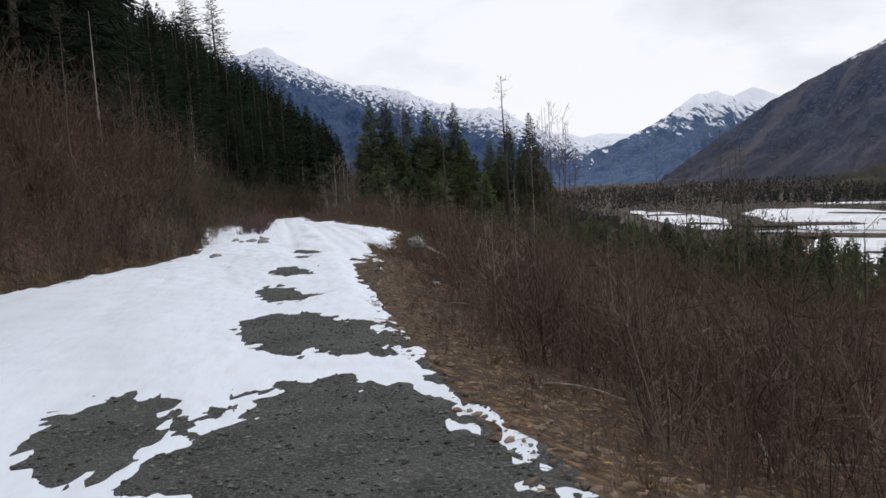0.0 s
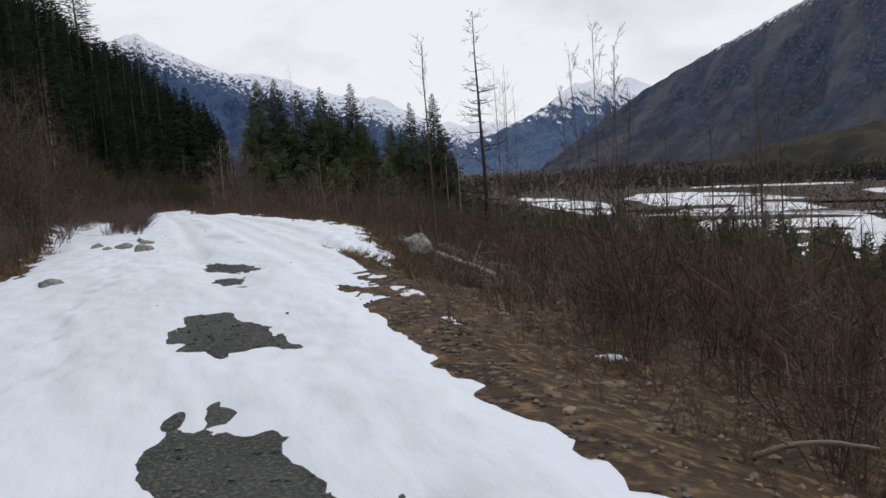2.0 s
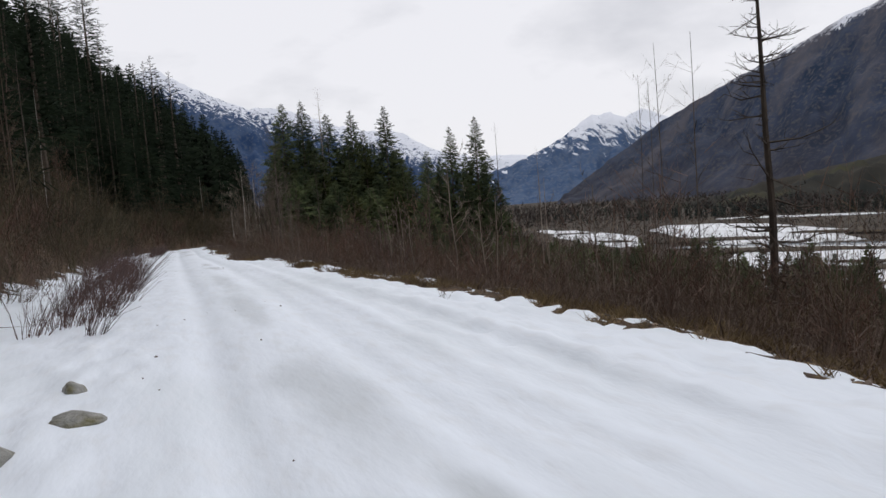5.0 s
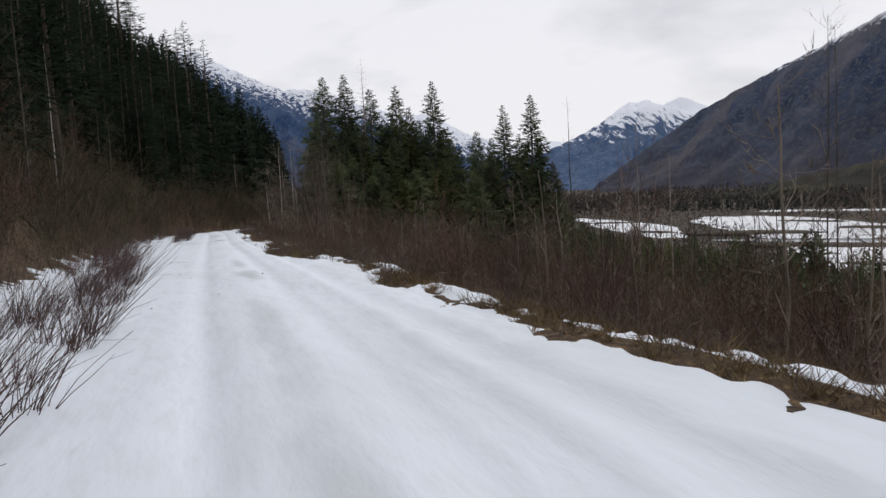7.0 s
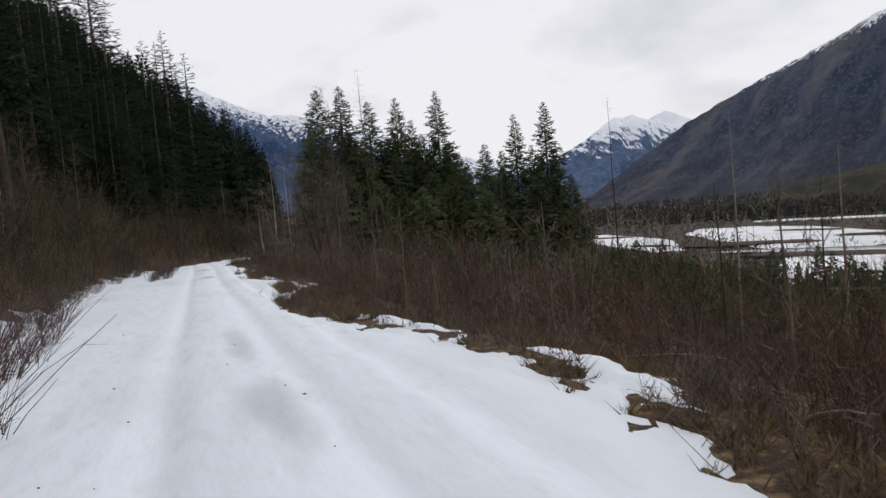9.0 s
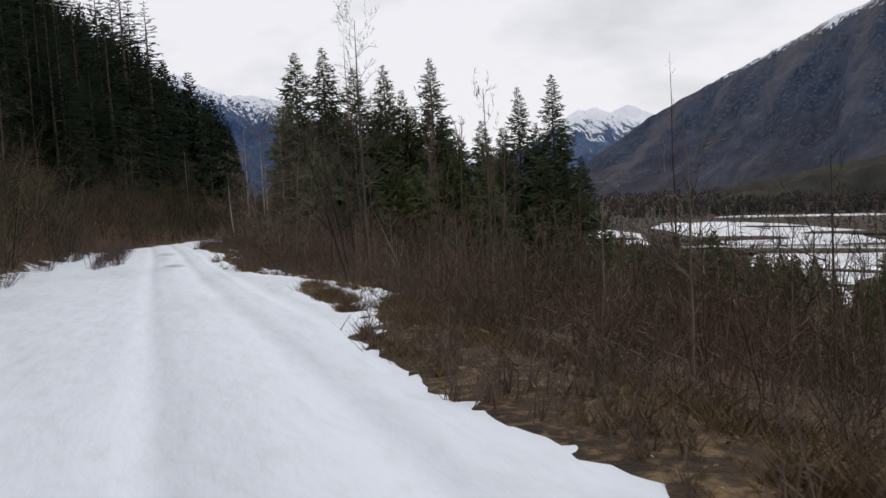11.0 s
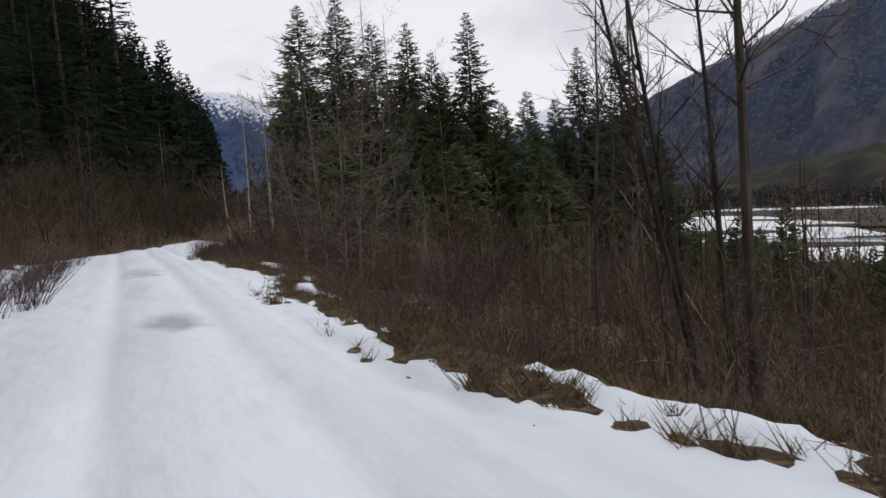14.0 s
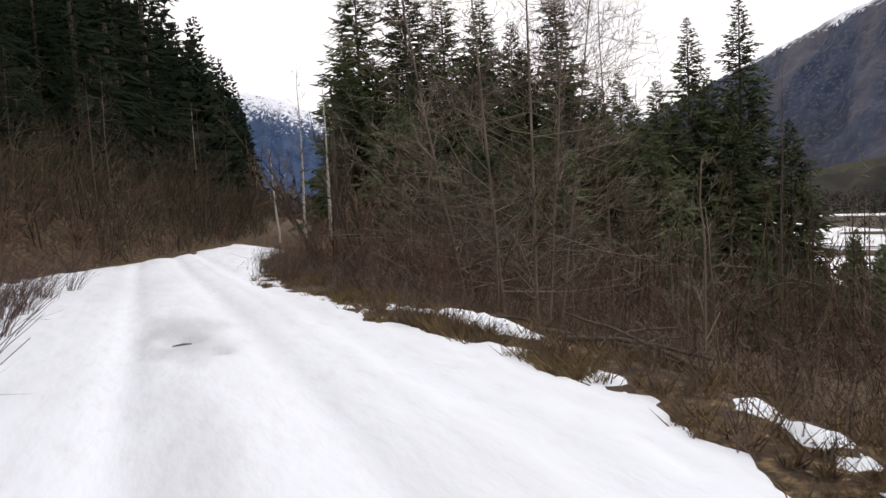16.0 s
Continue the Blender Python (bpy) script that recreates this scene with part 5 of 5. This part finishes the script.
for x, y in zip(gx_[open_bank][:5200], gy_[open_bank][:5200]):
    tufts.append((x, y, float(land(x, y)), rng.uniform(0.25, 0.8), rng.uniform(0, 6.28)))
w0 = np.zeros((9, 3))
w0[:, :2] = rng.normal(0, 0.10, (9, 2))
w1 = w0 + np.stack([rng.normal(0, 0.16, 9), rng.normal(0, 0.16, 9), rng.uniform(0.2, 0.62, 9)], -1)
k9 = rng.integers(0, 9, 14)
w2 = w0[k9] + (w1 - w0)[k9] * rng.uniform(0.4, 0.95, (14, 1))
weed = merge([spikes(w0, w1, np.full(9, 0.006)), blades(w2, w2 + rng.normal(0, 0.09, (14, 3)) + [0, 0, 0.08], np.full(14, 0.006))])
gy_ = 3 + 145 * rng.uniform(0, 1, 5000) ** 0.9
gx_ = snow_edge(gy_) + np.where(gy_ < 45, rng.uniform(0.3, 2.8, 5000), rng.uniform(-1.0, 2.6, 5000))
open_bank = snow_depth(gx_, gy_) < 0.0
weeds = [(x, y, float(land(x, y)), rng.uniform(0.5, 1.2) * (0.6 if y < 26 else 1.0), rng.uniform(0, 6.28)) for x, y in zip(gx_[open_bank][:2000], gy_[open_bank][:2000])]
tagged(solid("dead_weeds", fast_mesh("dead_weeds", *scatter(*weed, weeds)), M_STEM), "dead brown weed stalks on the road bank", "weeds", kind="stuff")
gy_ = rng.uniform(80, 96, 6000)
gx_ = right_edge(gy_) + rng.uniform(-0.4, 1.9, 6000)
open_bank = snow_depth(gx_, gy_) < -0.005
for x, y in zip(gx_[open_bank][:750], gy_[open_bank][:750]):
    tufts.append((x, y, float(land(x, y)), rng.uniform(0.3, 0.85), rng.uniform(0, 6.28)))
for px, py, rx, ry in HUMMOCKS:
    for _ in range(int(260 * rx * ry) + 25):
        x, y = px + rng.uniform(-1.1, 1.1) * rx, py + rng.uniform(-1.1, 1.1) * ry
        tufts.append((x, y, float(land(x, y)), rng.uniform(0.35, 0.95), rng.uniform(0, 6.28)))
tufts = [q for q in tufts if snow_depth(q[0], q[1]) < 0.03]
tagged(solid("dry_grass", fast_mesh("dry_grass", *scatter(*tuft, tufts)), M_GRASS), "tufts of dry yellow grass along the road's edge", "grass", kind="stuff")


# ---- stones and dead wood ----
def stone_mesh(name, seed, rx, ry, rz, detail=3):
    """A weathered stone: a facetted, dented lump, flat underneath."""
    bm = bmesh.new()
    bmesh.ops.create_icosphere(bm, subdivisions=detail, radius=1.0)
    for v in bm.verts:
        c = v.co.copy()
        n = noise.noise(c * 1.3 + Vector((seed, 0, 0))) * 0.30 + noise.noise(c * 3.1 + Vector((0, seed, 0))) * 0.10
        c *= 1 + n
        v.co = (c.x * rx, c.y * ry, max(c.z, -0.55) * rz)
    me = bpy.data.meshes.new(name)
    bm.to_mesh(me)
    bm.free()
    return me


def stone(x, y, top, rx, ry, rz, seed, label, name="boulder", turn=0.0, group=""):
    ob = solid(name, stone_mesh(name, seed, rx, ry, rz), M_STONE)
    ob.matrix_basis = pose(x, y, top - rz * 0.95, 0, 0, turn)
    return tagged(ob, label, "rock", group)


stone(4.6, 31.65, -2.25, 0.31, 0.28, 0.29, 3, "rounded grey boulder with lichen on the bank")
stone(5.15, 34.9, -2.55, 0.24, 0.22, 0.22, 5, "small grey boulder beside a fallen log")
for x, y, rx, ry, rz, show, seed, turn, label in ((-1.68, 38.6, 0.34, 0.22, 0.16, 0.12, 7, -25, "flat grey stone poking out of the snow"), (-1.17, 36.45, 0.26, 0.24, 0.22, 0.19, 9, 20, "mossy grey stone poking out of the snow"),
                                                  (-2.4, 39.1, 0.16, 0.16, 0.14, 0.10, 11, 0, "small dark stone in the snow"), (-2.62, 30.4, 0.24, 0.16, 0.12, 0.09, 13, -30, "flat dark stone at the snow's edge"),
                                                  (-2.1, 38.2, 0.15, 0.12, 0.10, 0.07, 15, 30, "small dark stone at the snow's edge"), (-1.15, 39.4, 0.25, 0.15, 0.10, 0.07, 19, -20, "thin ochre stone in the snow"), (-1.3, 40.9, 0.12, 0.14, 0.12, 0.09, 21, 5, "small grey stone in the snow")):
    stone(x, y, float(land(x, y) + max(0.0, snow_depth(np.float64(x), np.float64(y)))) + show, rx, ry, rz, seed, label, "rock", turn, "stones in the snow")
stone(5.6, 117.6, -5.28, 0.17, 0.14, 0.13, 17, "grey stone on the bank among dead branches", "rock", 30)


def log_mesh(name, points, radii, seed):
    bm = bmesh.new()
    sides, rings = 10, []
    pts = [Vector(p) for p in points]
    for k, (p, r) in enumerate(zip(pts, radii)):
        way = (pts[min(k + 1, len(pts) - 1)] - pts[max(k - 1, 0)]).normalized()
        u = way.cross(Vector((0, 0, 1))).normalized()
        w = u.cross(way)
        ring = []
        for j in range(sides):
            a = 2 * math.pi * j / sides
            q = r * (1 + 0.18 * noise.noise(Vector((k * 0.7, j * 0.9, seed))))
            ring.append(bm.verts.new(p + u * math.cos(a) * q + w * math.sin(a) * q))
        rings.append(ring)
    for a, b in zip(rings, rings[1:]):
        for j in range(sides):
            bm.faces.new((a[j], a[(j + 1) % sides], b[(j + 1) % sides], b[j]))
    bm.faces.new(rings[0][::-1])
    bm.faces.new(rings[-1])
    me = bpy.data.meshes.new(name)
    bm.normal_update()
    bm.to_mesh(me)
    bm.free()
    return me


def log(a, b, r0, r1, seed, label, name="fallen_log", stubs=0, bow=0.06, lift=0.0, mat=M_DEAD):
    a, b = Vector(a), Vector(b)
    n = 12
    pts = []
    for k in range(n):
        f = k / (n - 1)
        p = a.lerp(b, f)
        p.z += bow * math.sin(f * math.pi) + 0.03 * noise.noise(Vector((f * 4, seed, 0))) + lift
        p.x += 0.05 * noise.noise(Vector((f * 3, 0, seed)))
        pts.append(p)
    root = tagged(new(name), label, "log")
    solid("trunk", log_mesh("trunk", pts, [r0 + (r1 - r0) * k / (n - 1) for k in range(n)], seed), mat, root)
    for k in range(stubs):
        f = 0.2 + 0.7 * k / max(stubs, 1)
        p = pts[int(f * (n - 1))]
        side = Vector((0.25 * (-1) ** k, 0.12, 0.5 + 0.1 * k))
        solid("branch", log_mesh("branch", [p, p + side * 0.5, p + side + Vector((0.05, 0.02, 0.02))], [r1 * 0.4, r1 * 0.3, r1 * 0.1], seed + k), mat, root)
    return root


log((5.35, 29.0, -3.02), (5.05, 35.3, -2.66), 0.075, 0.045, 1, "long weathered log lying along the bank", stubs=2)
log((4.9, 29.4, float(land(4.9, 29.4)) + 0.03), (6.3, 30.6, float(land(6.3, 30.6)) + 0.05), 0.03, 0.02, 2, "thin dead branch on the bank", "dead_branch")
log((10.85, 111.0, -2.7), (12.0, 108.2, float(land(12.0, 108.2)) + 0.05), 0.010, 0.020, 3, "leaning dead pole in the brush", "dead_branch", bow=0.0)
log((8.94, 110.0, -5.55), (8.7, 107.6, -5.75), 0.02, 0.03, 4, "thin pale branch lying in the brush", "dead_branch", bow=0.02)
for k, (x, y, x2, y2, lift, r) in enumerate(((4.9, 119.2, 6.3, 118.4, 0.25, 0.035), (5.1, 120.4, 6.0, 118.0, 0.10, 0.045), (5.2, 118.4, 6.6, 119.3, 0.45, 0.028), (4.8, 121.6, 6.1, 121.0, 0.15, 0.03), (5.5, 117.4, 5.0, 119.4, 0.35, 0.025), (5.6, 119.9, 7.2, 120.2, 0.6, 0.03))):
    log((x, y, float(land(x, y)) + 0.05), (x2, y2, float(land(x2, y2)) + lift), r, r * 0.5, 70 + k, "fallen dark branch in a tangle below the bank", "dead_branch", mat=M_BARK)
for k in range(44):
    y = rng.uniform(6, 140)
    x = float(right_edge(y)) + rng.uniform(0.6, 4.5)
    a, ln = rng.uniform(-1.2, 1.2), rng.uniform(0.6, 2.0)
    x2, y2 = x + math.cos(a) * ln, y + math.sin(a) * ln
    log((x, y, float(land(x, y)) + 0.04), (x2, y2, float(land(x2, y2)) + 0.05 + 0.15 * (k % 3)), 0.022, 0.010, 20 + k, "thin dead branch lying on the bank", "dead_branch")


def stones(name, rows, mat, label, seed):
    """Loose small stones, each its own lump, in one growth."""
    bm = bmesh.new()
    bmesh.ops.create_icosphere(bm, subdivisions=1, radius=1.0)
    v = np.array([p.co[:] for p in bm.verts])
    f = np.array([[q.index for q in p.verts] for p in bm.faces])
    bm.free()
    g = np.random.default_rng(seed)
    parts = []
    for k in range(6):
        w = v * (1 + 0.25 * g.normal(0, 1, (len(v), 1))) * [1, 0.75, 0.5]
        if len(rows[k::6]):
            parts.append(scatter(w, f, rows[k::6]))
    tagged(solid(name, fast_mesh(name, *merge(parts)), mat), label, "stones", kind="stuff")


px, py = rng.uniform(-2.6, 3.4, 111000), 2.0 + 31 * rng.uniform(0, 1, 111000) ** 1.3
inside = (snow_depth(px, py) < 0.0) & (px < right_edge(py))
px, py = px[inside][:2600], py[inside][:2600]
rows = np.stack([px, py, land(px, py) + 0.004, rng.uniform(0.008, 0.034, len(px)), rng.uniform(0, 6.28, len(px))], -1)
stones("gravel_stones", rows, M_PEBBLE, "loose grey gravel on the bare road", 31)
rows = []
py = 3 + 45 * rng.uniform(0, 1, 2400) ** 1.3
px = snow_edge(py) + rng.uniform(-0.1, 2.8, 2400)
rows = np.stack([px, py, land(px, py) + 0.005, 0.012 + 0.06 * rng.uniform(0, 1, 2400) ** 2.2, rng.uniform(0, 6.28, 2400)], -1)
stones("bank_stones", rows, M_BROWNSTONE, "brown stones and clods on the road bank", 32)

# fallen leaves on the bank
lv = np.array([[-1, 0, 0], [0, -0.5, 0.12], [1, 0, 0.05], [0, 0.5, 0.15]], float)
lf = np.array([[0, 1, 2], [0, 2, 3]])
py = 3 + 120 * rng.uniform(0, 1, 11000) ** 1.5
px = np.where(np.arange(11000) % 2 > 0, snow_edge(py) + 0.1 + 3.2 * rng.uniform(0, 1, 11000), 0.0) + (np.arange(11000) % 2 == 0) * np.where(np.arange(11000) % 4 > 0, right_edge(py) - 0.3 + 8 * rng.uniform(0, 1, 11000) ** 1.4, left_foot(py) - rng.uniform(0.2, 5, 11000))
rows = np.stack([px, py, land(px, py) + rng.uniform(0.005, 0.03, 11000), rng.uniform(0.015, 0.042, 11000), rng.uniform(0, 6.28, 11000)], -1)
M_LEAF = material("dead_leaves", (0.25, 0.165, 0.080), (0.125, 0.082, 0.045), scale=3.0, rough=0.9, per_piece=0.5)
tagged(solid("dead_leaves", fast_mesh("dead_leaves", *scatter(lv, lf, rows)), M_LEAF), "dead brown leaves strewn over the bank", "leaves", kind="stuff")

# dead twigs littering the bank
py = 3 + 140 * rng.uniform(0, 1, 2600) ** 1.3
px = snow_edge(py) + 0.2 + 7 * rng.uniform(0, 1, 2600) ** 1.3
p0 = np.stack([px, py, land(px, py) + 0.02], -1)
turn, ln = rng.uniform(0, 6.28, 2600), rng.uniform(0.08, 0.55, 2600)
p1 = p0 + np.stack([np.cos(turn) * ln, np.sin(turn) * ln, rng.uniform(-0.02, 0.25, 2600) * ln], -1)
tagged(solid("dead_twigs", fast_mesh("dead_twigs", *spikes(p0, p1, rng.uniform(0.004, 0.009, 2600))), M_STEM), "dead grey twigs littering the road bank", "twigs", kind="stuff")

# ---- woods on and beyond the valley floor ----
tv, tf = conifer_arrays(800, 1.0, 0.22, 7, 4, 1, bare_foot=0.02, blade=0.09, ragged=0.5)[1]
bv, bf = shrub_arrays(801, 1.0, 0.5, 4, 9, 0.10, thin=True)[1]
def wood_rows(x, y, tall, deep=1.0):
    return np.stack([x, y, land(x, y) - deep, tall, rng.uniform(0, 6.28, len(x))], -1)


n = 5800                              # the far bank of the flats, and up the valley
az = np.radians(rng.uniform(6, 80, n))
dist = np.interp(np.degrees(az), [6, 22, 28, 36, 46, 80], [900, 1080, 1080, 1030, 960, 800]) - 60 + 900 * rng.uniform(0, 1, n) ** 1.3
x, y = dist * np.sin(az), 50 + dist * np.cos(az)
pick = rng.uniform(0, 1, n) < 0.30 + 0.8 * (vnoise(x * 0.007, y * 0.007, 5) - 0.5)
woods = wood_rows(x[pick], y[pick], 6 + 12 * vnoise(x[pick] * 0.01, y[pick] * 0.01, 6) * rng.uniform(0.5, 1.2, pick.sum()))
bare_far = wood_rows(x[~pick], y[~pick], rng.uniform(8, 22, (~pick).sum()))
n = 3000                              # between the slope's foot and the snow fields
y = rng.uniform(380, 1150, n)
x = np.interp(y, [380, 450, 550, 650, 800, 1150], [215, 235, 255, 300, 330, 380]) - 20 - 230 * rng.uniform(0, 1, n) ** 1.3
az = np.radians(rng.uniform(20, 62, 2600))   # scrub over the flats, but for the snow fields
dist = rng.uniform(420, 1000, 2600)
fx, fy = dist * np.sin(az), 50 + dist * np.cos(az)


def outside(px, py, along, across, turn):
    c, s = math.cos(radians(turn)), math.sin(radians(turn))
    u, w = (fx - px) * c + (fy - py) * s, -(fx - px) * s + (fy - py) * c
    return (u / along) ** 2 + (w / across) ** 2 > 0.72


open_ground = np.all([outside(x, y, along, across, turn) for x, y, along, across, turn, *_ in FIELDS], axis=0)
fx, fy = fx[open_ground], fy[open_ground]
bare_woods = np.concatenate([bare_far, wood_rows(fx, fy, rng.uniform(3, 9, len(fx)), 0.3), wood_rows(x, y, rng.uniform(8, 17, n), 0.5)])
tagged(solid("far_conifers", fast_mesh("far_conifers", *scatter(tv, tf, woods)), M_FARWOOD), "dark conifer wood along the far side of the valley", "forest", kind="stuff")
tagged(solid("far_bare_woods", fast_mesh("far_bare_woods", *scatter(bv, bf, bare_woods)), M_FARBARE), "grey-brown leafless woods along the valley floor", "forest", kind="stuff")

# a remnant of snow on the bank, and bark chips on the road
remnant = solid("snow_remnant", stone_mesh("snow_remnant", 21, 0.10, 0.17, 0.05), M_SNOW)
remnant.matrix_basis = pose(3.44, 21.7, float(land(3.44, 21.7)) + 0.01, 0, 12, 35)
tagged(remnant, "small remnant of old snow on the leafy bank", "snow")
px, py = rng.uniform(-1.2, 1.6, 34), rng.uniform(24, 75, 34)
rows = np.stack([px, py, land(px, py) + snow_depth(px, py) + 0.004, rng.uniform(0.006, 0.026, 34), rng.uniform(0, 6.28, 34)], -1)
stones("bark_chips", rows, M_STEM, "dark bark chips lying on the snowy road", 33)
